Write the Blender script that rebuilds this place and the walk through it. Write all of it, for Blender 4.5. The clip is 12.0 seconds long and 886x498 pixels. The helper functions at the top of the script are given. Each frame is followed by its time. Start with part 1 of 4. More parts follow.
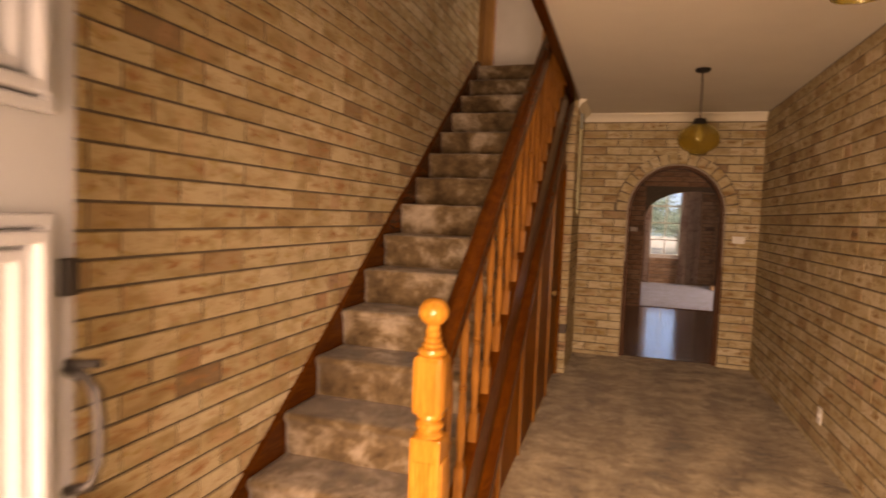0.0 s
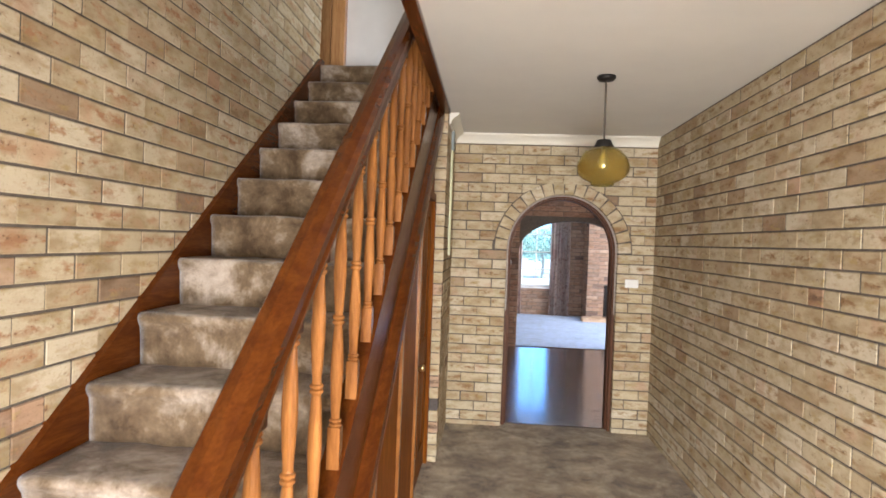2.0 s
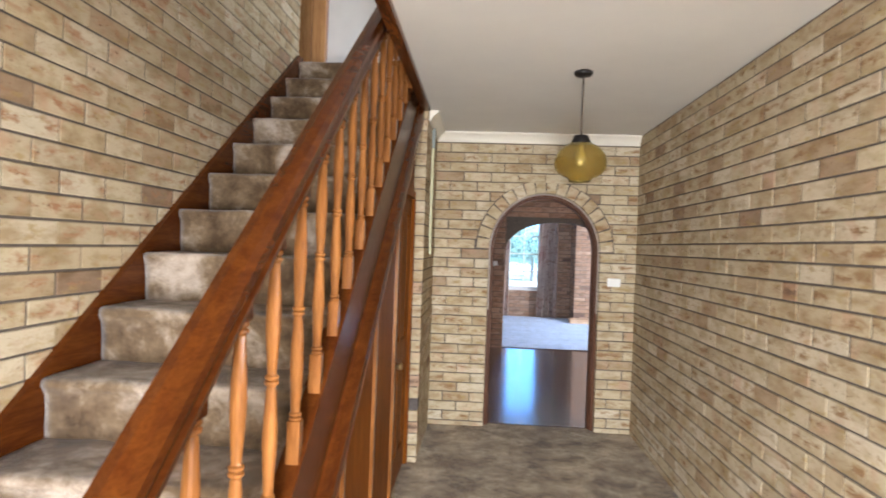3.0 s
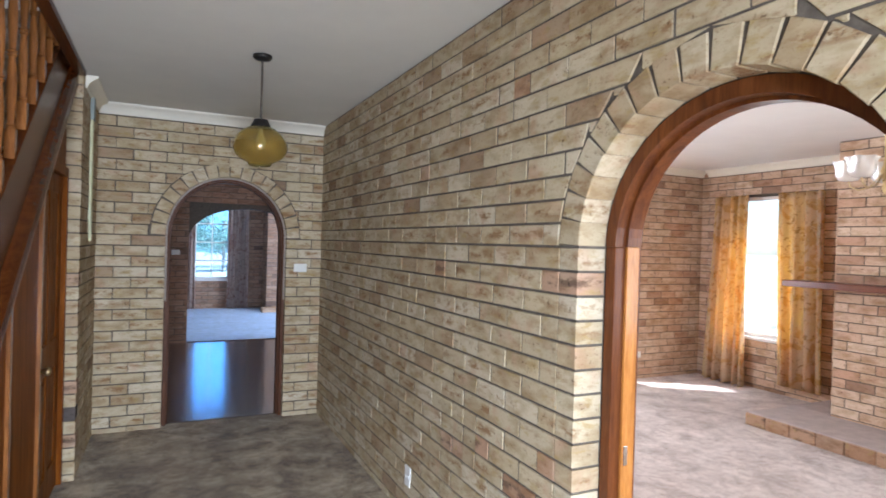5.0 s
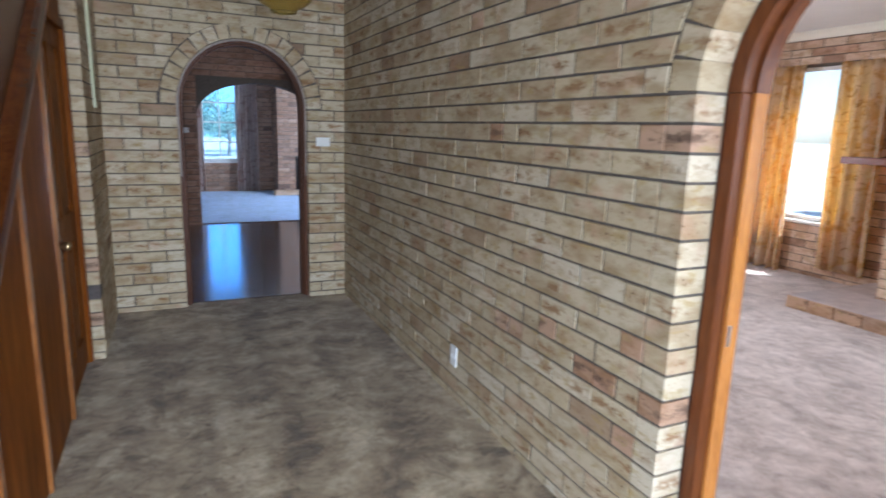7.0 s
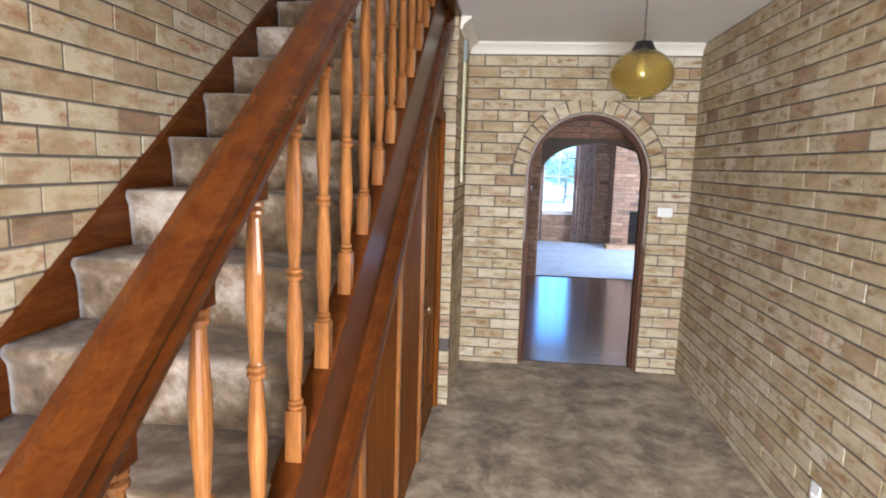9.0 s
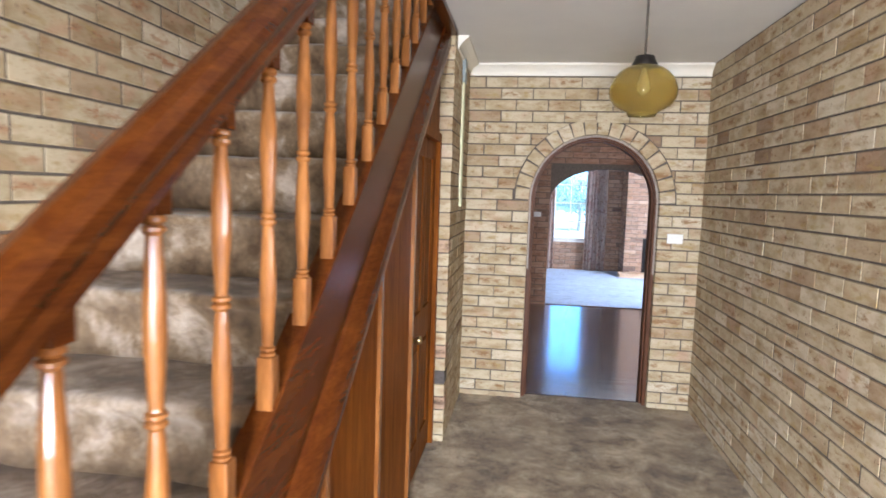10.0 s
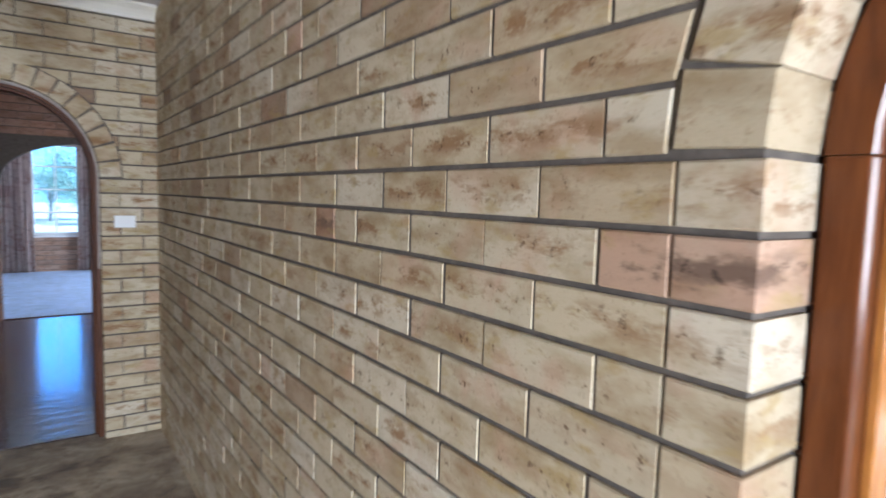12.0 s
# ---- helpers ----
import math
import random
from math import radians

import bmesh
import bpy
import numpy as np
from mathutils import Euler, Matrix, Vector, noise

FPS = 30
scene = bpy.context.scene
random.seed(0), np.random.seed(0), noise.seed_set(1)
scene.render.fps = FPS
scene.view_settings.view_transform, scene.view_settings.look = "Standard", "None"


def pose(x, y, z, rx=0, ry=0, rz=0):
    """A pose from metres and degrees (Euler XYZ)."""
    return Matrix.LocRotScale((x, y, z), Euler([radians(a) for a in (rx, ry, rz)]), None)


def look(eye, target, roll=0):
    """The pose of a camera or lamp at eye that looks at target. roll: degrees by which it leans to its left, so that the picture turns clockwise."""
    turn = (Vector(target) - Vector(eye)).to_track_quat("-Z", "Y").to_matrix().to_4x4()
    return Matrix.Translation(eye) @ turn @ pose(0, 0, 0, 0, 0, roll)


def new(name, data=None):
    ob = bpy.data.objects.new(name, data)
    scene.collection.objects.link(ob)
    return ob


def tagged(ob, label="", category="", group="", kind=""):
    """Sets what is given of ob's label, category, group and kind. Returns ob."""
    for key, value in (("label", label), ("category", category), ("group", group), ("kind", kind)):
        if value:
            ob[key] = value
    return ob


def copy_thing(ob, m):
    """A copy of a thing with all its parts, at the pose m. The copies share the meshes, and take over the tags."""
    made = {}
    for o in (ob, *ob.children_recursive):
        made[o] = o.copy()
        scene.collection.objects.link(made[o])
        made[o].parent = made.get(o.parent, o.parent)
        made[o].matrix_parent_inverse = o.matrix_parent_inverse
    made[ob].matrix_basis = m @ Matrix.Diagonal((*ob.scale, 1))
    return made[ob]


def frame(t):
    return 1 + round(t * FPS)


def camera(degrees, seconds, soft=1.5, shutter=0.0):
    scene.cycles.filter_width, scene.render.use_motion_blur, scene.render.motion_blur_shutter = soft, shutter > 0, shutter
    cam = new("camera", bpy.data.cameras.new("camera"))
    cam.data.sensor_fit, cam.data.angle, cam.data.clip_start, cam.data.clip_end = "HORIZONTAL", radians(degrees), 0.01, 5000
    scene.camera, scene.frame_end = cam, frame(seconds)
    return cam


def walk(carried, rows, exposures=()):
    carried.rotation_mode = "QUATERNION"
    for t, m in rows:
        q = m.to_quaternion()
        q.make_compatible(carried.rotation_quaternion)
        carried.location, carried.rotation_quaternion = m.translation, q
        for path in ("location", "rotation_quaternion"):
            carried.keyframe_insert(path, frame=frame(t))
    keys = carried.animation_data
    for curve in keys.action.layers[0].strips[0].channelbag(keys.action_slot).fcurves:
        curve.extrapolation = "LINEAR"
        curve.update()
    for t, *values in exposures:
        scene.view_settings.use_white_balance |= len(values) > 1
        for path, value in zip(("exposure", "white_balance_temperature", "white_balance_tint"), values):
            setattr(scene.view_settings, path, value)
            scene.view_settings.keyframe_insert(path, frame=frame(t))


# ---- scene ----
cam = camera(74.0, 12.0, soft=1.7, shutter=0.5)
METRES, EYE, TILT, LEAN, TURN = 3.81, 1.486, 0.0, 0.0, 17.0
ROWS = [
    (0.0, 0.0, 0.0, 0.0, 0.14, -3.42, -2.3),
    (0.5, 0.0186, 0.1167, 0.0089, -7.89, -3.19, -2.08),
    (1.0, 0.0467, 0.2264, 0.0287, -12.29, -2.17, -2.05),
    (1.5, 0.0513, 0.3055, 0.0348, -12.78, -1.3, -2.06),
    (2.0, 0.0682, 0.3453, 0.0444, -12.44, -0.77, -2.1),
    (2.5, 0.0821, 0.3567, 0.0401, -10.58, -0.5, -2.06),
    (4.5, 0.104, 0.3197, 0.0238, -36.82, -0.37, -1.7),
    (5.0, 0.1032, 0.3238, 0.0275, -42.32, -0.48, -1.66),
    (5.5, 0.1167, 0.3269, 0.0225, -43.79, -0.41, -1.63),
    (6.0, 0.1339, 0.3358, -0.0017, -44.35, -2.28, -1.69),
    (6.5, 0.1265, 0.3761, -0.0104, -44.16, -9.02, -1.67),
    (7.0, 0.1143, 0.4248, -0.0049, -41.71, -11.45, -1.76),
    (7.5, 0.1107, 0.4437, 0.0015, -32.3, -12.33, -1.77),
    (9.5, 0.1164, 0.472, 0.0528, -8.69, -6.5, -1.86),
    (10.0, 0.153, 0.4994, 0.0396, -8.89, -5.52, -1.8),
    (10.5, 0.1992, 0.5426, 0.0364, -13.97, -5.57, -1.79),
    (11.0, 0.2487, 0.5537, 0.0289, -26.79, -5.1, -1.7),
    (11.5, 0.323, 0.5481, 0.0204, -42.52, -4.97, -1.58),
    (12.0, 0.3755, 0.6051, 0.014, -51.5, -5.04, -1.59),
]
walk(cam, [(t, pose(0, 0, EYE, TILT, LEAN, TURN) @ pose(METRES * x, METRES * y, METRES * z, 90 + pitch, roll, yaw)) for t, x, y, z, yaw, pitch, roll in ROWS],
     exposures=[(0.0, 0.6, 16000, 44), (0.5, 1.35, 12100, 28), (1.0, 1.55, 8800, 21), (1.5, 1.95, 7000, 17), (2.7, 2.08, 6250, 15), (4.3, 2.05, 5450, 12), (5.0, 1.45, 5350, 12), (5.5, 1.25, 5300, 12),
                (6.0, 1.15, 5200, 11), (7.0, 1.28, 5100, 11), (7.5, 1.6, 5300, 12), (9.5, 2.25, 5800, 15), (10.5, 2.38, 5550, 14), (11.0, 2.4, 5300, 13), (11.5, 1.95, 5350, 13), (12.0, 1.58, 5250, 13)])

# ---- world, sun, large lights ----
SUN_WAY = Vector((-0.92, 0.62, -1.5)).normalized()
world = bpy.data.worlds.new("sky")
scene.world = world
world.use_nodes = True
wn = world.node_tree.nodes
sky = wn.new("ShaderNodeTexSky")
sky.sky_type = "NISHITA"
sky.sun_disc = False
sky.sun_elevation = math.asin(-SUN_WAY.z)
sky.sun_rotation = math.atan2(-SUN_WAY.x, -SUN_WAY.y)
world.node_tree.links.new(sky.outputs[0], wn["Background"].inputs[0])
wn["Background"].inputs[1].default_value = 0.12

sun_data = bpy.data.lights.new("sun", "SUN")
sun_data.energy, sun_data.angle, sun_data.color = 5.0, radians(0.5), (1.0, 0.95, 0.87)
sun = new("sun", sun_data)
sun.matrix_world = look((0, 0, 20), Vector((0, 0, 20)) + SUN_WAY)


def window_light(name, eye, target, width, height, watts, colour=(0.9, 0.95, 1.0), spread=180):
    """An area lamp standing in for daylight in an opening, seen or unseen."""
    data = bpy.data.lights.new(name, "AREA")
    data.shape, data.size, data.size_y, data.energy, data.color = "RECTANGLE", width, height, watts, colour
    data.spread = radians(spread)
    ob = new(name, data)
    ob.matrix_world = look(eye, target)
    return ob


window_light("front_door_daylight", (-0.16, -0.40, 1.05), (0.35, 2.3, 0.05), 0.9, 1.95, 23, (0.98, 0.99, 1.0))
# Added second lamp for the doorway's daylight, narrowed to spare the upper stairs.
window_light("porch_daylight", (-0.14, -0.55, 0.95), (-0.02, 2.15, -0.55), 0.9, 1.55, 68, (0.98, 0.99, 1.0), 138)
window_light("dining_window_daylight", (4.0, -0.20, 1.45), (4.6, 5, 1.0), 2.3, 1.5, 18, (1.0, 0.93, 0.84))
# Side and back lamps are added in unseen openings to brighten the room.
window_light("dining_side_daylight", (6.46, 1.0, 1.45), (2.0, 3.4, 1.0), 1.45, 1.5, 42, (1.0, 0.93, 0.84))
window_light("dining_back_daylight", (3.1, 6.88, 1.5), (4.6, 3.0, 0.6), 1.75, 1.45, 66, (1.0, 0.95, 0.89))
window_light("upstairs_window_daylight", (1.62, 5.9, 3.6), (-1.3, 6.4, 3.6), 0.95, 0.95, 11.0, (0.88, 0.94, 1.0))
window_light("living_window_daylight", (5.16, 12.1, 1.5), (1.0, 13.4, 0.6), 1.6, 1.5, 84, (0.88, 0.94, 1.0))


# ---- materials ----
def material(name, rough=0.6, metal=0.0, spec=0.5):
    m = bpy.data.materials.new(name)
    m.use_nodes = True
    b = m.node_tree.nodes["Principled BSDF"]
    b.inputs["Roughness"].default_value = rough
    b.inputs["Metallic"].default_value = metal
    b.inputs["Specular IOR Level"].default_value = spec
    return m, m.node_tree.nodes, m.node_tree.links, b


def world_place(nodes, links, scale=(1, 1, 1), turn=(0, 0, 0)):
    g = nodes.new("ShaderNodeNewGeometry")
    k = nodes.new("ShaderNodeMapping")
    k.inputs["Scale"].default_value = scale
    k.inputs["Rotation"].default_value = [radians(a) for a in turn]
    links.new(g.outputs["Position"], k.inputs["Vector"])
    return k.outputs[0]


def noise_of(nodes, links, vector, scale, detail=4.0, rough=0.55, distort=0.0):
    n = nodes.new("ShaderNodeTexNoise")
    n.inputs["Scale"].default_value = scale
    n.inputs["Detail"].default_value = detail
    n.inputs["Roughness"].default_value = rough
    n.inputs["Distortion"].default_value = distort
    links.new(vector, n.inputs["Vector"])
    return n.outputs["Fac"]


def ramp_of(nodes, links, fac, stops, constant=False):
    r = nodes.new("ShaderNodeValToRGB")
    e = r.color_ramp.elements
    while len(e) < len(stops):
        e.new(0.5)
    for item, (p, c) in zip(e, stops):
        item.position = p
        item.color = (*c, 1) if len(c) == 3 else c
    if constant:
        r.color_ramp.interpolation = "CONSTANT"
    links.new(fac, r.inputs[0])
    return r.outputs[0]


def mix_of(nodes, links, fac, a, b, kind="MIX"):
    x = nodes.new("ShaderNodeMix")
    x.data_type, x.blend_type = "RGBA", kind
    for socket, value in ((x.inputs[0], fac), (x.inputs[6], a), (x.inputs[7], b)):
        if hasattr(value, "is_linked"):
            links.new(value, socket)
        elif isinstance(value, (int, float)):
            socket.default_value = value
        else:
            socket.default_value = (*value, 1)
    return x.outputs[2]


def bump_of(nodes, links, bsdf, height, strength, distance):
    b = nodes.new("ShaderNodeBump")
    b.inputs["Strength"].default_value = strength
    b.inputs["Distance"].default_value = distance
    links.new(height, b.inputs["Height"])
    links.new(b.outputs[0], bsdf.inputs["Normal"])


def piece_random(nodes, links):
    """A number for each piece, whether it is an object of its own or an island of a joined mesh."""
    o = nodes.new("ShaderNodeObjectInfo")
    g = nodes.new("ShaderNodeNewGeometry")
    add = nodes.new("ShaderNodeMath")
    add.operation = "ADD"
    links.new(o.outputs["Random"], add.inputs[0])
    links.new(g.outputs["Random Per Island"], add.inputs[1])
    fr = nodes.new("ShaderNodeMath")
    fr.operation = "FRACT"
    links.new(add.outputs[0], fr.inputs[0])
    return fr.outputs[0]


def brick_material(name, stops, blot, blot_amount=0.6, rough=0.8, stain=(0.37, 0.265, 0.10), low=-0.0392, pink=(0.46, 0.27, 0.17)):
    m, n, l, b = material(name, rough, 0, 0.35)
    rnd = piece_random(n, l)
    base = ramp_of(n, l, rnd, stops)
    w = n.new("ShaderNodeTexWhiteNoise")
    w.noise_dimensions = "1D"
    l.new(rnd, w.inputs["W"])
    place = world_place(n, l)
    shift = n.new("ShaderNodeVectorMath")
    shift.operation = "ADD"
    l.new(place, shift.inputs[0])
    l.new(w.outputs["Color"], shift.inputs[1])
    stretch = n.new("ShaderNodeVectorMath")
    stretch.operation = "MULTIPLY"
    stretch.inputs[1].default_value = (0.8, 0.8, 1.9)
    l.new(shift.outputs[0], stretch.inputs[0])
    big = noise_of(n, l, stretch.outputs[0], 7.0, 4, 0.6, 0.1)
    cloud = ramp_of(n, l, big, [(0.32, (0.74, 0.65, 0.52)), (0.54, (1.10, 1.10, 1.09))])
    c1 = mix_of(n, l, 1.0, base, cloud, "MULTIPLY")
    moss = noise_of(n, l, stretch.outputs[0], 13.0, 4, 0.6, 0.2)
    c1 = mix_of(n, l, ramp_of(n, l, moss, [(0.57, (0, 0, 0)), (0.68, (blot_amount * 0.75,) * 3)]), c1, stain)
    blush = noise_of(n, l, shift.outputs[0], 6.0, 3, 0.55, 0.5)
    c1 = mix_of(n, l, ramp_of(n, l, blush, [(0.56, (0, 0, 0)), (0.72, (blot_amount * 0.55,) * 3)]), c1, pink)
    spots = noise_of(n, l, stretch.outputs[0], 12.0, 6, 0.68, 0.15)
    mask = ramp_of(n, l, spots, [(0.495, (0, 0, 0)), (0.60, (blot_amount,) * 3)])
    split = n.new("ShaderNodeSeparateXYZ")
    l.new(place, split.inputs[0])
    row = n.new("ShaderNodeMath")
    row.operation = "MULTIPLY_ADD"
    row.inputs[1].default_value, row.inputs[2].default_value = 1 / 0.0862, 2 - low / 0.0862
    l.new(split.outputs["Z"], row.inputs[0])
    part_of_row = n.new("ShaderNodeMath")
    part_of_row.operation = "FRACT"
    l.new(row.outputs[0], part_of_row.inputs[0])
    belly = ramp_of(n, l, part_of_row.outputs[0], [(0.12, (0.15, 0.15, 0.15)), (0.38, (1, 1, 1)), (0.55, (1, 1, 1)), (0.80, (0.15, 0.15, 0.15))])
    mask = mix_of(n, l, 1.0, mask, belly, "MULTIPLY")
    mask = mix_of(n, l, 1.0, mask, ramp_of(n, l, w.outputs["Value"], [(0.25, (0.25, 0.25, 0.25)), (0.75, (1, 1, 1))]), "MULTIPLY")
    c2 = mix_of(n, l, mask, c1, blot)
    # small burnt pits gathered in the ruddy blotches
    wide = ramp_of(n, l, spots, [(0.45, (0, 0, 0)), (0.56, (1, 1, 1))])
    specks = ramp_of(n, l, noise_of(n, l, place, 62.0, 3, 0.6), [(0.60, (0, 0, 0)), (0.66, (0.85, 0.85, 0.85))])
    c2 = mix_of(n, l, mix_of(n, l, 1.0, mix_of(n, l, 1.0, wide, specks, "MULTIPLY"), belly, "MULTIPLY"), c2, tuple(c * 0.45 for c in blot))
    pits = noise_of(n, l, place, 90.0, 4, 0.7)
    fine = ramp_of(n, l, pits, [(0.30, (0.66, 0.58, 0.5)), (0.42, (1, 1, 1))])
    c3 = mix_of(n, l, 0.8, c2, fine, "MULTIPLY")
    l.new(c3, b.inputs["Base Color"])
    both = n.new("ShaderNodeMath")
    both.operation = "ADD"
    l.new(pits, both.inputs[0])
    l.new(spots, both.inputs[1])
    bump_of(n, l, b, both.outputs[0], 0.35, 0.004)
    return m


CREAM_TONES = [(0.0, (0.50, 0.43, 0.29)), (0.25, (0.42, 0.345, 0.22)), (0.48, (0.54, 0.475, 0.345)), (0.74, (0.46, 0.38, 0.24)), (0.92, (0.40, 0.315, 0.195)),
               (0.98, (0.36, 0.265, 0.165)), (0.995, (0.24, 0.165, 0.105))]
CREAM = brick_material("cream_brick", CREAM_TONES, (0.255, 0.138, 0.055), 0.92)
CREAM_STAIR = brick_material("cream_stair_brick", CREAM_TONES, (0.36, 0.185, 0.090), 0.95, low=-0.0645, pink=(0.50, 0.30, 0.185))
TAN = brick_material("tan_brick", [(0.0, (0.58, 0.43, 0.31)), (0.35, (0.50, 0.35, 0.24)), (0.6, (0.61, 0.48, 0.36)), (0.85, (0.48, 0.30, 0.20)),
                                   (0.97, (0.30, 0.19, 0.13))], (0.30, 0.16, 0.09), 0.5)
RUDDY = brick_material("ruddy_brick", [(0.0, (0.42, 0.275, 0.175)), (0.5, (0.35, 0.215, 0.13)), (0.8, (0.46, 0.33, 0.225)), (1.0, (0.27, 0.165, 0.11))], (0.13, 0.08, 0.05), 0.85)
CHARRED = brick_material("charred_brick", [(0.0, (0.09, 0.075, 0.065)), (1.0, (0.13, 0.10, 0.085))], (0.05, 0.04, 0.035), 0.6, stain=(0.08, 0.065, 0.055), pink=(0.10, 0.07, 0.06))
RUSSET = brick_material("russet_brick", [(0.0, (0.38, 0.235, 0.16)), (0.5, (0.29, 0.18, 0.125)), (0.8, (0.44, 0.30, 0.215)), (0.97, (0.15, 0.10, 0.08))],
                        (0.16, 0.08, 0.05), 0.5, stain=(0.20, 0.125, 0.085), pink=(0.33, 0.175, 0.115))


def plain_material(name, colour, rough=0.6, metal=0.0, mottled=0.08, scale=14.0, bump=0.05, spec=0.5):
    m, n, l, b = material(name, rough, metal, spec)
    place = world_place(n, l)
    f = noise_of(n, l, place, scale, 5, 0.6)
    lo = tuple(c * (1 - mottled) for c in colour)
    hi = tuple(min(1.0, c * (1 + mottled)) for c in colour)
    l.new(ramp_of(n, l, f, [(0.3, lo), (0.7, hi)]), b.inputs["Base Color"])
    if bump:
        bump_of(n, l, b, noise_of(n, l, place, scale * 14, 3), bump, 0.002)
    return m


def wood_material(name, dark, mid, light, grain, turn=(0, 0, 0), rough=0.3, coat=0.12, spec=0.2):
    """grain: the scale along x, y and z; small along the grain."""
    m, n, l, b = material(name, rough, 0, spec)
    place = world_place(n, l, grain, turn)
    f = noise_of(n, l, place, 1.0, 6, 0.6, 0.8)
    c = ramp_of(n, l, f, [(0.28, dark), (0.5, mid), (0.72, light)])
    fine = noise_of(n, l, place, 7.0, 3, 0.6)
    c = mix_of(n, l, 0.5, c, ramp_of(n, l, fine, [(0.35, (0.6, 0.55, 0.5)), (0.6, (1, 1, 1))]), "MULTIPLY")
    l.new(c, b.inputs["Base Color"])
    b.inputs["Coat Weight"].default_value = coat
    b.inputs["Coat Roughness"].default_value = 0.15
    bump_of(n, l, b, fine, 0.08, 0.001)
    return m


SLOPE = math.degrees(math.atan2(0.2005, 0.2773))
MAHOGANY_D, MAHOGANY_M, MAHOGANY_L = (0.060, 0.014, 0.003), (0.088, 0.023, 0.004), (0.122, 0.035, 0.006)
RAIL_WOOD = wood_material("stained_rail_wood", MAHOGANY_D, MAHOGANY_M, MAHOGANY_L, (26, 3, 26), (-SLOPE, 0, 0), 0.26, 0.05, 0.14)
PANEL_WOOD = wood_material("stained_panel_wood", (0.10, 0.026, 0.004), (0.20, 0.062, 0.009), (0.29, 0.102, 0.015), (20, 20, 2.0), rough=0.38, coat=0.0, spec=0.015)
FRAME_WOOD = wood_material("stained_frame_wood", (0.075, 0.021, 0.006), (0.125, 0.038, 0.009), (0.18, 0.060, 0.015), (24, 24, 2.5), rough=0.32, coat=0.15)
DARK_WOOD = wood_material("dark_frame_wood", (0.06, 0.021, 0.009), (0.10, 0.037, 0.014), (0.145, 0.056, 0.022), (24, 24, 2.5), rough=0.5, coat=0.0)
HONEY_WOOD = wood_material("varnished_honey_wood", (0.30, 0.115, 0.022), (0.44, 0.18, 0.036), (0.54, 0.24, 0.055), (30, 30, 3), rough=0.22, coat=0.5)
AMBER_WOOD = wood_material("varnished_baluster_wood", (0.17, 0.060, 0.015), (0.27, 0.105, 0.026), (0.37, 0.155, 0.042), (30, 30, 3), rough=0.25, coat=0.5)
PINE = wood_material("pine_wood", (0.42, 0.20, 0.075), (0.52, 0.27, 0.11), (0.60, 0.34, 0.15), (26, 26, 2), rough=0.4)
MANTEL_WOOD = wood_material("mantel_wood", (0.09, 0.030, 0.016), (0.15, 0.05, 0.025), (0.2, 0.07, 0.035), (30, 2.5, 30), rough=0.35)


def carpet_material(name, dark, mid, light, scale=3.2, ends=(0.33, 0.66), marks=0.25, trodden=0.0):
    m, n, l, b = material(name, 0.95, 0, 0.1)
    place = world_place(n, l)
    f = noise_of(n, l, place, scale, 6, 0.66, 0.25)
    c = ramp_of(n, l, f, [(ends[0], dark), (0.5, mid), (ends[1], light)])
    g = noise_of(n, l, place, scale * 4.5, 5, 0.65, 0.4)
    c = mix_of(n, l, 0.55, c, ramp_of(n, l, g, [(0.36, (0.62, 0.58, 0.55)), (0.6, (1.08, 1.08, 1.08))]), "MULTIPLY")
    worn = noise_of(n, l, place, scale * 3.2, 7, 0.75, 0.3)
    c = mix_of(n, l, marks, c, ramp_of(n, l, worn, [(0.36, (0.42, 0.36, 0.30)), (0.45, (1, 1, 1)), (0.60, (1, 1, 1)), (0.70, (1.22, 1.21, 1.18))]), "MULTIPLY")
    if trodden:
        path = noise_of(n, l, place, 3.6, 9, 0.70, 0.6)
        c = mix_of(n, l, trodden, c, ramp_of(n, l, path, [(0.37, (0.36, 0.31, 0.25)), (0.45, (0.80, 0.76, 0.70)), (0.49, (1.04, 1.04, 1.03)), (0.64, (1.2, 1.2, 1.18))]), "MULTIPLY")
    pile = noise_of(n, l, place, 260, 2, 0.7)
    c = mix_of(n, l, 0.5, c, ramp_of(n, l, pile, [(0.3, (0.55, 0.55, 0.55)), (0.65, (1.1, 1.1, 1.1))]), "MULTIPLY")
    l.new(c, b.inputs["Base Color"])
    b.inputs["Sheen Weight"].default_value = 0.3
    add = n.new("ShaderNodeMath")
    add.operation = "ADD"
    l.new(g, add.inputs[0])
    l.new(pile, add.inputs[1])
    bump_of(n, l, b, add.outputs[0], 0.5, 0.006)
    return m


HALL_CARPET = carpet_material("hall_carpet", (0.20, 0.140, 0.075), (0.38, 0.295, 0.172), (0.54, 0.445, 0.285), 3.4, ends=(0.34, 0.62), marks=0.6, trodden=0.8)
STAIR_CARPET = carpet_material("stair_carpet", (0.080, 0.048, 0.023), (0.175, 0.120, 0.066), (0.42, 0.345, 0.265), 4.6, ends=(0.37, 0.64), marks=0.45)
DINING_CARPET = carpet_material("dining_carpet", (0.40, 0.32, 0.27), (0.55, 0.46, 0.40), (0.66, 0.57, 0.51), 3.4, trodden=0.35)
PALE_CARPET = carpet_material("pale_carpet", (0.28, 0.40, 0.62), (0.33, 0.46, 0.70), (0.38, 0.52, 0.76), 1.8)
MORTAR = plain_material("dark_mortar", (0.13, 0.110, 0.088), 0.95, 0, 0.25, 30, 0.3, 0.2)
PLASTER = plain_material("ceiling_paint", (0.70, 0.68, 0.62), 0.8, 0, 0.03, 2.5, 0.06, 0.2)
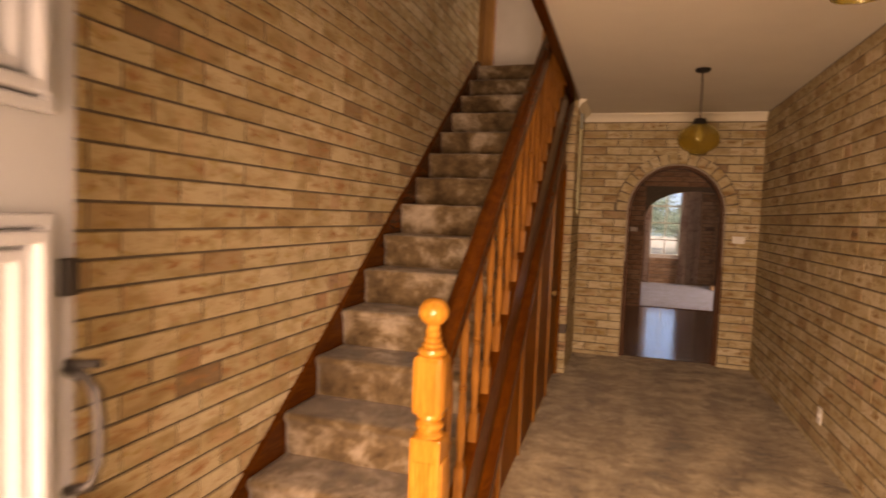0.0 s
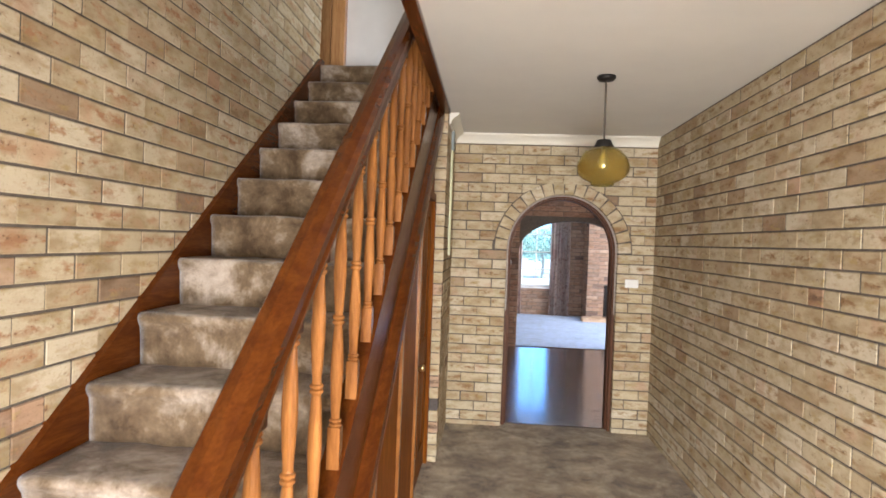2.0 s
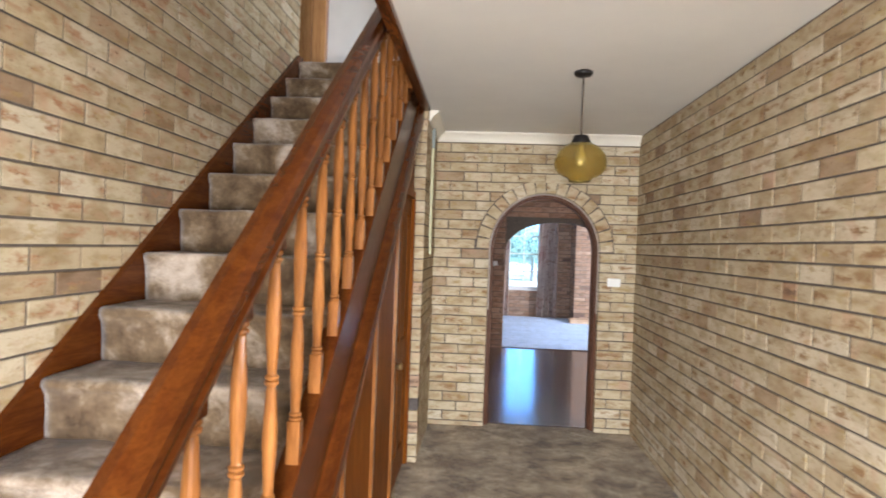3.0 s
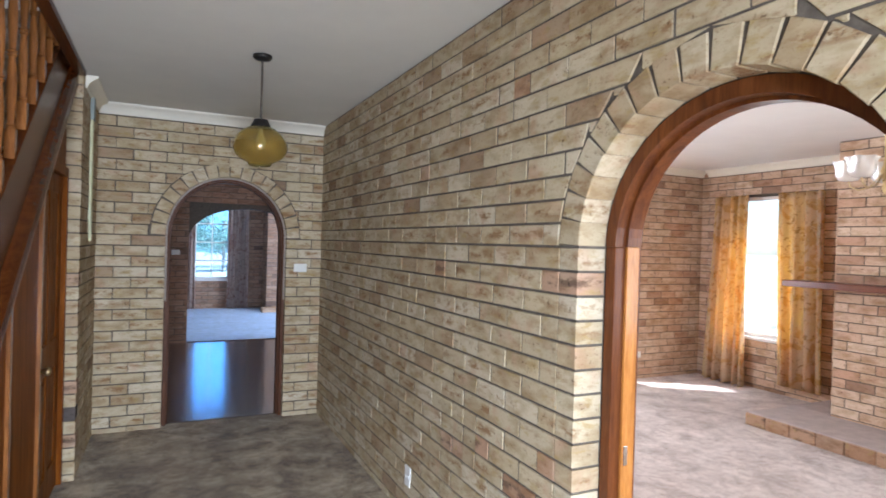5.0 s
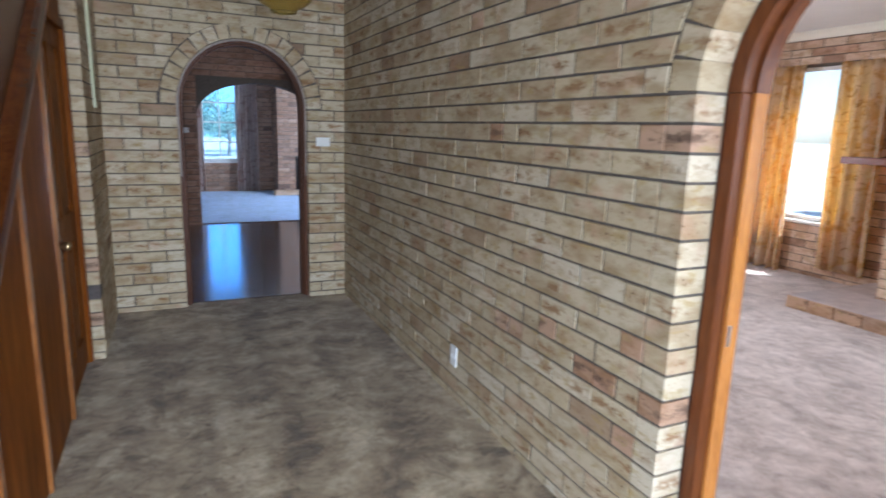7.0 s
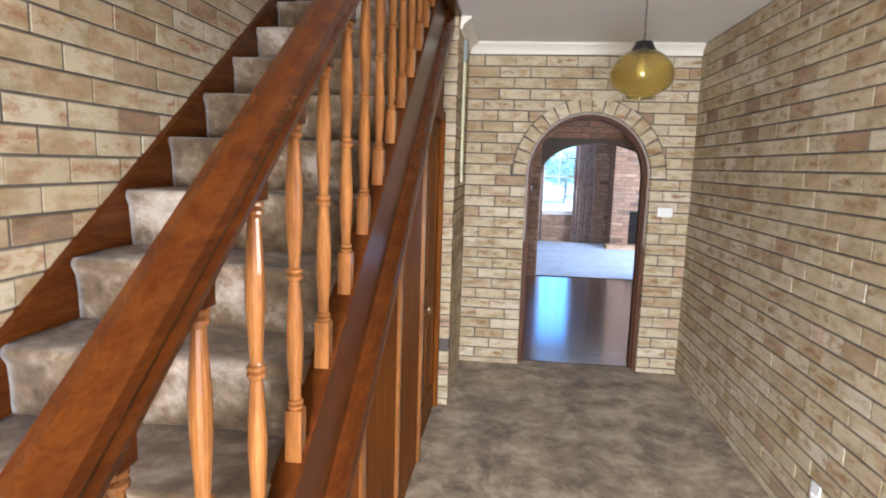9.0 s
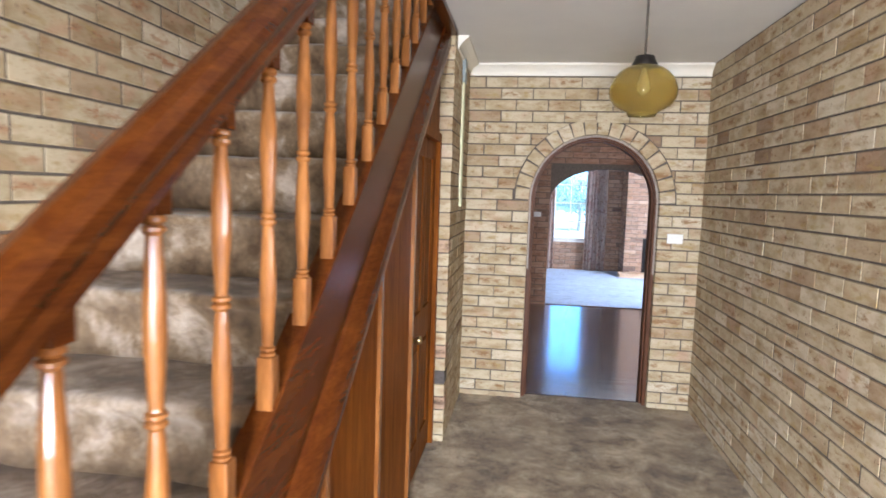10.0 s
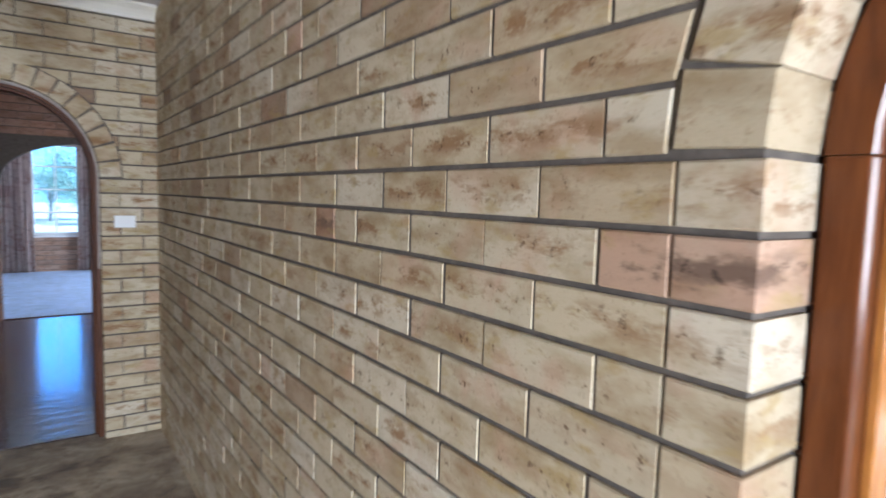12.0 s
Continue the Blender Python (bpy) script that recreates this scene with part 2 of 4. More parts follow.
BRIGHT_PLASTER = plain_material("white_ceiling_paint", (0.78, 0.75, 0.70), 0.8, 0, 0.03, 2.5, 0.06, 0.2)
CORNICE_PAINT = plain_material("cornice_paint", (0.80, 0.76, 0.64), 0.6, 0, 0.03, 6, 0.03)
WHITE_PAINT = plain_material("white_gloss_paint", (0.78, 0.76, 0.71), 0.35, 0, 0.03, 8, 0.02)
# White front door: the shade on its face is darkened into this colour.
SHADED_DOOR_PAINT = plain_material("shaded_door_paint", (0.24, 0.25, 0.26), 0.4, 0, 0.04, 8, 0.02)
WALL_PAINT = plain_material("cream_wall_paint", (0.76, 0.72, 0.63), 0.7, 0, 0.03, 3, 0.04, 0.2)
WHITE_PLASTIC = plain_material("white_plastic", (0.80, 0.80, 0.76), 0.35, 0, 0.02, 20, 0)
PALE_DUCT = plain_material("pale_green_plastic", (0.66, 0.66, 0.42), 0.5, 0, 0.06, 20, 0)
GREY_BOX = plain_material("grey_green_plastic", (0.26, 0.30, 0.28), 0.5, 0, 0.06, 20, 0)
AGED_BEAD = plain_material("weathered_bead", (0.30, 0.25, 0.20), 0.5, 0, 0.2, 25, 0.1)
BLACK_IRON = plain_material("black_iron", (0.025, 0.022, 0.020), 0.45, 0.6, 0.2, 40, 0.1)
# Near-black colour of the solid blocks that fill the fireplace openings.
FIREBOX_BLACK = plain_material("black_firebox", (0.02, 0.018, 0.017), 0.95, 0, 0.3, 10, 0.2, 0.1)
BRASS = plain_material("brass", (0.60, 0.47, 0.25), 0.28, 1.0, 0.08, 30, 0)
CHROME = plain_material("chrome", (0.6, 0.58, 0.54), 0.2, 1.0, 0.05, 30, 0)
SLATE = plain_material("hearth_slab", (0.42, 0.36, 0.33), 0.6, 0, 0.15, 8, 0.2)
GRASS = plain_material("bleached_ground", (0.46, 0.45, 0.39), 0.9, 0, 0.25, 1.5, 0.3, 0.2)
BARK = plain_material("bark", (0.36, 0.34, 0.30), 0.9, 0, 0.3, 20, 0.4, 0.2)
# Leaves of the far trees, paled in colour for haze and bright light.
HAZY_LEAF = plain_material("hazy_far_leaf", (0.27, 0.40, 0.33), 0.6, 0, 0.35, 3, 0, 0.4)
LEAF = plain_material("leaf", (0.07, 0.12, 0.04), 0.6, 0, 0.45, 3, 0, 0.4)


def floorboard_material():
    m, n, l, b = material("dark_polished_boards", 0.22, 0, 1.0)
    b.inputs["IOR"].default_value = 2.0
    b.inputs["Coat Weight"].default_value = 1.0
    b.inputs["Coat Roughness"].default_value = 0.12
    rnd = piece_random(n, l)
    place = world_place(n, l, (3, 30, 1))
    f = noise_of(n, l, place, 1.0, 5, 0.6, 0.6)
    c = ramp_of(n, l, f, [(0.3, (0.035, 0.016, 0.012)), (0.7, (0.085, 0.040, 0.028))])
    c = mix_of(n, l, 0.6, c, ramp_of(n, l, rnd, [(0, (0.55, 0.5, 0.5)), (1, (1.2, 1.15, 1.1))]), "MULTIPLY")
    l.new(c, b.inputs["Base Color"])
    wave = noise_of(n, l, world_place(n, l, (0.45, 1.6, 1)), 8.0, 3, 0.55)
    l.new(ramp_of(n, l, wave, [(0.3, (0.13, 0.13, 0.13)), (0.7, (0.26, 0.26, 0.26))]), b.inputs["Roughness"])
    bump_of(n, l, b, wave, 0.5, 0.010)
    return m


BOARDS = floorboard_material()


def glass_material(name, colour, rough=0.02, trans=1.0):
    m, n, l, b = material(name, rough)
    b.inputs["Base Color"].default_value = (*colour, 1)
    b.inputs["Transmission Weight"].default_value = trans
    b.inputs["IOR"].default_value = 1.45
    return m


PANE = glass_material("window_glass", (0.95, 0.98, 0.98))
# The sky's blue light, put into the pane's colour to tint view and reflection.
SKY_BLUE_PANE = glass_material("sky_blue_glass", (0.62, 0.82, 1.0))
AMBER_GLASS = glass_material("amber_glass", (0.74, 0.60, 0.20), 0.06, 0.9)
OPAL_GLASS = glass_material("opal_glass", (0.88, 0.86, 0.80), 0.25, 0.35)


def curtain_material(name, ground, flower, second, glow):
    m, n, l, b = material(name, 0.9, 0, 0.1)
    place = world_place(n, l)
    f = noise_of(n, l, place, 5.5, 4, 0.6, 1.2)
    g = noise_of(n, l, place, 17.0, 3, 0.6, 1.0)
    c = mix_of(n, l, ramp_of(n, l, f, [(0.53, (0, 0, 0)), (0.60, (0.8, 0.8, 0.8))]), ground, flower)
    c = mix_of(n, l, ramp_of(n, l, g, [(0.58, (0, 0, 0)), (0.64, (0.8, 0.8, 0.8))]), c, second)
    weave = noise_of(n, l, place, 350, 2, 0.6)
    c = mix_of(n, l, 0.3, c, ramp_of(n, l, weave, [(0.3, (0.6, 0.6, 0.6)), (0.7, (1.1, 1.1, 1.1))]), "MULTIPLY")
    l.new(c, b.inputs["Base Color"])
    t = n.new("ShaderNodeBsdfTranslucent")
    l.new(mix_of(n, l, 1.0, c, glow, "MULTIPLY"), t.inputs["Color"])
    x = n.new("ShaderNodeMixShader")
    x.inputs[0].default_value = 0.66
    l.new(b.outputs[0], x.inputs[1])
    l.new(t.outputs[0], x.inputs[2])
    l.new(x.outputs[0], n["Material Output"].inputs["Surface"])
    return m


GOLD_CURTAIN = curtain_material("gold_floral_cloth", (0.86, 0.80, 0.62), (0.74, 0.54, 0.20), (0.55, 0.36, 0.13), (1.0, 0.72, 0.14))
ROSE_CURTAIN = curtain_material("rose_floral_cloth", (0.74, 0.64, 0.57), (0.54, 0.38, 0.32), (0.34, 0.20, 0.17), (0.9, 0.8, 0.75))


# ---- builders ----
def mesh_of(name, bm, mat, smooth=False):
    bmesh.ops.recalc_face_normals(bm, faces=bm.faces[:])
    me = bpy.data.meshes.new(name)
    bm.to_mesh(me)
    bm.free()
    if mat:
        me.materials.append(mat)
    if smooth:
        me.shade_smooth()
    return me


def part(name, bm, mat, parent, label="", smooth=False):
    ob = new(name, mesh_of(name, bm, mat, smooth))
    ob.parent = parent
    return tagged(ob, label)


def thing(name, label, category, place=(0, 0, 0), turn=0.0, group="", kind=""):
    ob = new(name)
    ob.matrix_basis = pose(*place, 0, 0, turn)
    ob.empty_display_size = 0.1
    return tagged(ob, label, category, group, kind)


def solid(name, bm, mat, label, category, kind="", smooth=False):
    return tagged(new(name, mesh_of(name, bm, mat, smooth)), label, category, "", kind)


def add_box(bm, lo, hi, bevel=0.0):
    """An upright box between two corners, with chamfered edges if bevel is given."""
    size = [b - a for a, b in zip(lo, hi)]
    mid = [(a + b) / 2 for a, b in zip(lo, hi)]
    made = bmesh.ops.create_cube(bm, size=1.0, matrix=Matrix.Translation(mid) @ Matrix.Diagonal((*size, 1)))
    if bevel:
        edges = list({e for v in made["verts"] for e in v.link_edges})
        bmesh.ops.bevel(bm, geom=edges, offset=bevel, segments=2, affect="EDGES", profile=0.5)
    return bm


def box(lo, hi, bevel=0.0):
    return add_box(bmesh.new(), lo, hi, bevel)


def add_prism(bm, outline, axis, a, b):
    """A flat outline of two coordinates, drawn out along the axis 0, 1 or 2 from a to b."""
    def put(p, q):
        c = list(p)
        c.insert(axis, q)
        return bm.verts.new(c)
    low, high = [put(p, a) for p in outline], [put(p, b) for p in outline]
    n = len(outline)
    bm.faces.new(low)
    bm.faces.new(high[::-1])
    for i in range(n):
        bm.faces.new((low[i], high[i], high[(i + 1) % n], low[(i + 1) % n]))
    return bm


def prism(outline, axis, a, b, bevel=0.0):
    bm = add_prism(bmesh.new(), outline, axis, a, b)
    if bevel:
        bmesh.ops.bevel(bm, geom=bm.edges[:], offset=bevel, segments=2, affect="EDGES", profile=0.5)
    return bm


def add_lathe(bm, profile, place=(0, 0, 0), seg=18, caps=True):
    rings = []
    for r, z in profile:
        rings.append([bm.verts.new((place[0] + r * math.cos(a), place[1] + r * math.sin(a), place[2] + z))
                      for a in (2 * math.pi * i / seg for i in range(seg))])
    for p, q in zip(rings, rings[1:]):
        for i in range(seg):
            bm.faces.new((p[i], p[(i + 1) % seg], q[(i + 1) % seg], q[i]))
    if caps:
        bm.faces.new(rings[0])
        bm.faces.new(rings[-1])
    return bm


def lathe(profile, place=(0, 0, 0), seg=18, caps=True):
    return add_lathe(bmesh.new(), profile, place, seg, caps)


def add_tube(bm, points, radius, seg=8):
    rings = []
    for i, p in enumerate(points):
        p = Vector(p)
        way = (Vector(points[min(i + 1, len(points) - 1)]) - Vector(points[max(i - 1, 0)])).normalized()
        side = way.orthogonal().normalized()
        up = way.cross(side)
        rings.append([bm.verts.new(p + radius * (math.cos(a) * side + math.sin(a) * up)) for a in (2 * math.pi * k / seg for k in range(seg))])
    for p, q in zip(rings, rings[1:]):
        shift = min(range(seg), key=lambda s: (p[0].co - q[s].co).length)
        for i in range(seg):
            bm.faces.new((p[i], p[(i + 1) % seg], q[(i + 1 + shift) % seg], q[(i + shift) % seg]))
    bm.faces.new(rings[0])
    bm.faces.new(rings[-1])
    return bm


# ---- brickwork ----
COURSE, LONG, JOINT, PROUD, LOW = 0.0862, 0.243, 0.0095, 0.007, -0.0392


class Arch:
    """A round-headed opening in a wall: its middle, half width, springing height and rise."""
    def __init__(self, mid, half, spring, rise=None, ring=0.115):
        self.mid, self.half, self.spring, self.rise, self.ring = mid, half, spring, rise or half, ring

    def gap(self, z, more=0.0):
        """Half the width kept free at a height."""
        if z <= self.spring:
            return self.half if more == 0 or z < self.spring else self.half + more
        k = (z - self.spring) / (self.rise + more)
        return (self.half + more) * math.sqrt(1 - k * k) if k < 1 else 0.0

    def top(self, u, more=0.0):
        k = (u - self.mid) / (self.half + more)
        return self.spring + (self.rise + more) * math.sqrt(max(0.0, 1 - k * k))


class Hole:
    """A square opening."""
    def __init__(self, u0, u1, z0, z1):
        self.u0, self.u1, self.z0, self.z1 = u0, u1, z0, z1


def wall_body(length, height, thick, arches=(), holes=(), start=0.0, base=0.0):
    """The wall behind its bricks: upright columns between its openings. The face lies at y = 0, the wall behind it."""
    bm = bmesh.new()
    marks = {start, length}
    for a in arches:
        h = a.half + PROUD
        marks |= {a.mid - h, a.mid + h} | {a.mid - h * math.cos(math.pi * i / 28) for i in range(29)}
    for o in holes:
        marks |= {o.u0, o.u1}
    marks = sorted(marks)
    for u0, u1 in zip(marks, marks[1:]):
        if u1 - u0 < 1e-6:
            continue
        mid = (u0 + u1) / 2
        low = [(base, base)]
        spans = []
        arch = next((a for a in arches if abs(mid - a.mid) < a.half + PROUD), None)
        hole = next((o for o in holes if o.u0 < mid < o.u1), None)
        if arch:
            spans = [((arch.top(u0, PROUD), arch.top(u1, PROUD)), height)]
        elif hole:
            spans = [((hole.z1, hole.z1), height)]
            if hole.z0 > base:
                spans.append(((base, base), hole.z0))
        else:
            spans = [(low[0], height)]
        for (b0, b1), top in spans:
            add_prism(bm, [(u0, b0), (u1, b1), (u1, top), (u0, top)], 1, 0.0, thick)
    return bm


def brick_shape(b0, b1, t0, t1, tall, deep):
    """A brick with a worn front edge: b0 to b1 at its foot, t0 to t1 at its head; its front is at y = -PROUD."""
    f, e, s = -PROUD, 0.0028, 0.0012
    v = [(b0, deep, 0), (b1, deep, 0), (t1, deep, tall), (t0, deep, tall),
         (b0, f + e, 0), (b1, f + e, 0), (t1, f + e, tall), (t0, f + e, tall),
         (b0 + s, f, e), (b1 - s, f, e), (t1 - s, f, tall - e), (t0 + s, f, tall - e)]
    q = [(8, 9, 10, 11)]
    for i in range(4):
        j = (i + 1) % 4
        q += [(i, j, 4 + j, 4 + i), (4 + i, 4 + j, 8 + j, 8 + i)]
    return v, q


BRICK_MESHES = {}


def brick_wall(name, label, mat, place, turn, length, height, thick, arches=(), holes=(), start=0.0, base=0.0, near=(0.0, 1.3), single=300, shift=0.0, deep=0.03, seed=1,
               gaps=(), inset=0.0, low=LOW, marks=(), quoin=0.0):
    """A wall of mortar with its bricks laid on the face at local y = 0. near: the place from which the single bricks are counted."""
    rng = random.Random(seed)
    body = new(name, mesh_of(name, wall_body(length, height, thick, arches, holes, start + inset, base), MORTAR))
    body.matrix_basis = pose(*place, 0, 0, turn)
    tagged(body, label, "wall", "", "structure")
    bricks = []
    rows = int(math.ceil((height - low) / COURSE))
    for k in range(rows):
        z0 = max(base, low + k * COURSE)
        z1 = min(low + (k + 1) * COURSE - JOINT, height)
        if z1 - z0 < 0.012:
            continue
        cuts = []
        for a in arches:
            more = a.ring if z1 > a.spring + 0.02 else 0.0
            if z0 < a.spring + a.rise + more - (0.04 if more else 0):
                zz0 = max(z0, a.spring) if more else z0
                w0 = (a.gap(zz0 + 1e-4, more) if more else a.half) + (0.008 if more else 0)
                w1 = (a.gap(z1, more) if more else a.half) + (0.008 if more else 0)
                cuts.append(((a.mid - w0, a.mid - w1), (a.mid + w0, a.mid + w1), bool(more)))
        for o in list(holes) + list(gaps):
            if z0 < o.z1 and z1 > o.z0:
                cuts.append(((o.u0, o.u0), (o.u1, o.u1), False))
        cuts.sort(key=lambda c: c[0][0])
        spans, at, jamb = [], (start, start), False
        for left, right, ringed in cuts:
            spans.append((at, left, jamb, not ringed))
            at, jamb = right, not ringed
        spans.append((at, (length, length), jamb, False))
        off = shift + (LONG / 2 if k % 2 else 0.0) + rng.uniform(-0.004, 0.004)
        for a, b, ja, jb in spans:
            # a column of half bricks up each jamb
            if quoin and jb and b[0] == b[1] and rng.random() > 0.1:
                bricks.append((b[0] - quoin, b[0], b[0] - quoin, b[0], z0, z1 - z0, 0.11))
                b, jb = (b[0] - quoin - 0.006,) * 2, False
            if quoin and ja and a[0] == a[1] and rng.random() > 0.1:
                bricks.append((a[0], a[0] + quoin, a[0], a[0] + quoin, z0, z1 - z0, 0.11))
                a, ja = (a[0] + quoin + 0.006,) * 2, False
            if min(b) - max(a) < 0.03 and max(b) - min(a) < 0.05:
                continue
            u = math.floor((min(a) - off) / LONG) * LONG + off
            while u < max(b):
                p, q = u + rng.uniform(-0.003, 0.003), u + LONG - 0.0068 + rng.uniform(-0.002, 0.002)
                foot = z0
                b0, b1 = max(p, a[0]), min(q, b[0])
                t0, t1 = max(p, a[1]), min(q, b[1])
                if 0 < b[0] - b1 < 0.04 and b[0] == b[1]:
                    b1 = t1 = b[0]
                if 0 < b0 - a[0] < 0.04 and a[0] == a[1]:
                    b0 = t0 = a[0]
                if b1 - b0 < 0.012 and t1 - t0 > 0.02:
                    if p >= b[0] and b[1] > b[0]:
                        foot = z0 + (z1 - z0) * min(0.8, (p - b[0]) / (b[1] - b[0]) + 0.12)
                        b0, b1 = p, p + 0.012
                    elif q <= a[0] and a[0] > a[1]:
                        foot = z0 + (z1 - z0) * min(0.8, (a[0] - q) / (a[0] - a[1]) + 0.12)
                        b0, b1 = q - 0.012, q
                if (b1 - b0 > 0.02 and t1 - t0 > 0.012) or (b1 - b0 > 0.0119 and t1 - t0 > 0.02):
                    edge = (ja and b0 <= a[0] + 1e-6) or (jb and b1 >= b[0] - 1e-6)
                    bricks.append((b0, b1, t0, t1, foot, z1 - foot, min(0.11, thick) if edge else deep))
                u += LONG
    # the upright joints, filled almost flush
    fill, fill_faces = [], []
    for p, q in zip(bricks, bricks[1:]):
        if p[4] == q[4] and 0.002 < q[0] - p[1] < 0.016 and p[1] == p[3] and q[0] == q[2]:
            c = len(fill)
            fill += [(u, y, v) for y in (0.0, -PROUD + 0.0026) for u, v in ((p[1], p[4]), (q[0], p[4]), (q[0], p[4] + p[5]), (p[1], p[4] + p[5]))]
            fill_faces += [(c + 4, c + 5, c + 6, c + 7), (c, c + 1, c + 5, c + 4), (c + 3, c + 2, c + 6, c + 7)]
    if fill:
        me = bpy.data.meshes.new("joint_mortar")
        me.from_pydata(fill, [], fill_faces)
        me.materials.append(MORTAR)
        tagged(new("joint_mortar", me), "", "", "", "stuff").parent = body
    for m, spots in marks:
        for r in [r for r in bricks if r[1] - r[0] > 0.2 and any(r[0] <= u <= r[1] and r[4] <= v <= r[4] + r[5] + JOINT for u, v in spots)]:
            bricks.remove(r)
            mid = (r[0] + r[1]) / 2
            bricks += [(r[0], mid - 0.003, r[2], mid - 0.003, r[4], r[5], r[6]), (mid + 0.003, r[1], mid + 0.003, r[3], r[4], r[5], r[6])]
    bricks.sort(key=lambda r: math.hypot((r[0] + r[1]) / 2 - near[0], (r[4] - near[1]) * 1.0))
    verts, faces = [], []
    for i, (b0, b1, t0, t1, z, tall, dp) in enumerate(bricks):
        out = rng.uniform(-0.002, 0.002)
        own = next((m for m, spots in marks if any(b0 <= u <= b1 and z <= v <= z + tall + JOINT for u, v in spots)), mat)
        if i < single:
            key = tuple(round(x, 3) for x in (b1 - b0, t0 - b0, t1 - b0, tall, dp)) + (own.name,)
            if key not in BRICK_MESHES:
                v, q = brick_shape(0, b1 - b0, t0 - b0, t1 - b0, tall, dp)
                me = bpy.data.meshes.new("brick")
                me.from_pydata(v, [], q)
                me.materials.append(own)
                BRICK_MESHES[key] = me
            ob = new("brick", BRICK_MESHES[key])
            ob.parent = body
            ob.location = (b0, out, z)
        else:
            v, q = brick_shape(b0, b1, t0, t1, tall, dp)
            n = len(verts)
            verts += [(x, y + out, c + z) for x, y, c in v]
            faces += [tuple(c + n for c in f) for f in q]
    if verts:
        me = bpy.data.meshes.new("brickwork")
        me.from_pydata(verts, [], faces)
        me.materials.append(mat)
        rest = tagged(new("brickwork", me), "", "", "", "stuff")
        rest.parent = body
    for a in arches:
        if a.ring:
            voussoirs(body, a, mat, 0.11, rng)
    return body


def voussoirs(body, a, mat, deep, rng):
    """The ring of bricks on edge round an arch."""
    count = max(9, int(round(math.pi * (a.half + a.rise) / 2 / 0.0885)))
    for i in range(count):
        grow = a.ring - 0.004 + rng.uniform(-0.003, 0.003)
        w = 0.0815 / 2
        bm = bmesh.new()
        mid = math.pi * (i + 0.5) / count
        n = Vector((math.cos(mid), math.sin(mid)))
        s = Vector((-n.y, n.x))
        spread = 1.0 + 0.55 * a.ring / a.half
        foot = Vector((a.mid, a.spring)) + Vector((n.x * a.half, n.y * a.rise))
        head = foot + n * grow
        pts = [foot - s * w, foot + s * w, head + s * w * spread, head - s * w * spread]
        out = -PROUD + rng.uniform(-0.003, 0.001)
        rear = [bm.verts.new((p.x, deep, p.y)) for p in pts]
        near_ = [bm.verts.new((p.x, out + 0.004, p.y)) for p in pts]
        c = sum(pts, Vector((0, 0))) / 4
        face = [bm.verts.new((p.x + (c.x - p.x) * 0.05, out, p.y + (c.y - p.y) * 0.05)) for p in pts]
        bm.faces.new(face)
        for j in range(4):
            k = (j + 1) % 4
            bm.faces.new((near_[j], near_[k], face[k], face[j]))
            bm.faces.new((rear[j], rear[k], near_[k], near_[j]))
        part("arch_brick", bm, mat, body)


def arch_frame(name, label, mat, place, turn, a, face, back, deep0, deep1, base=0.0, stop=None, bead=None):
    """A timber lining of an arch: two jambs and a bent head. face: how thick it is; it runs from deep0 to deep1 behind the wall's face."""
    ob = thing(name, label, "door frame", place, turn, kind="structure")
    for s in (-1, 1):
        u0, u1 = sorted((a.mid + s * (a.half + back), a.mid + s * (a.half - face)))
        part("jamb", box((u0, deep0, base), (u1, deep1, a.spring), 0.004), mat, ob)
        u0, u1 = sorted((a.mid + s * (a.half - face), a.mid + s * (a.half - face - 0.012)))
        part("door_stop", box((u0, deep0 + 0.045, base), (u1, deep1 - 0.02, a.spring), 0.002), stop or mat, ob)
    heads = [(-face, back, deep0, deep1, "arched_head", mat), (-face - 0.012, -face, deep0 + 0.045, deep1 - 0.02, "arched_stop", mat)]
    if bead:
        heads.append((-0.016, back, deep0 - 0.012, deep0 - 0.0005, "arched_bead", bead))
        for s in (-1, 1):
            u0, u1 = sorted((a.mid + s * (a.half + back), a.mid + s * (a.half - 0.016)))
            part("bead", box((u0, deep0 - 0.012, 1.05), (u1, deep0 - 0.0005, a.spring), 0.002), bead, ob, "grey weathered bead")
    for lo, hi, d0, d1, title, own in heads:
        bm = bmesh.new()
        rings = []
        for i in range(41):
            t = math.pi * i / 40
            r = []
            for g, d in ((lo, d0), (hi, d0), (hi, d1), (lo, d1)):
                r.append(bm.verts.new((a.mid + (a.half + g) * math.cos(t), d, a.spring + (a.rise + g) * math.sin(t))))
            rings.append(r)
        for p, q in zip(rings, rings[1:]):
            for i in range(4):
                bm.faces.new((p[i], p[(i + 1) % 4], q[(i + 1) % 4], q[i]))
        bm.faces.new(rings[0])
        bm.faces.new(rings[-1])
        part(title, bm, own, ob)
    return ob


# ---- the large structure ----
LEFT, RIGHT, STUB, END, FRONT = -1.487, 1.32, -0.485, 6.67, -0.15
CEIL, UPPER = 2.634, 2.947
RIGHT_IN = 1.55

floor = solid("floor", box((LEFT - 0.1, FRONT - 0.3, -0.12), (1.45, END + 0.1, 0.0)), HALL_CARPET, "worn grey-brown mottled carpet on the hall floor", "floor", "structure")
solid("floor_dining", box((1.45, FRONT - 0.3, -0.12), (6.6, 7.0, 0.0)), DINING_CARPET, "pale pinkish-beige plush carpet in the sunlit room", "floor", "structure")
solid("floor_living", box((-2.6, 10.89, -0.12), (5.3, 15.6, 0.012)), PALE_CARPET, "pale blue-grey carpet of the far room", "floor", "structure")
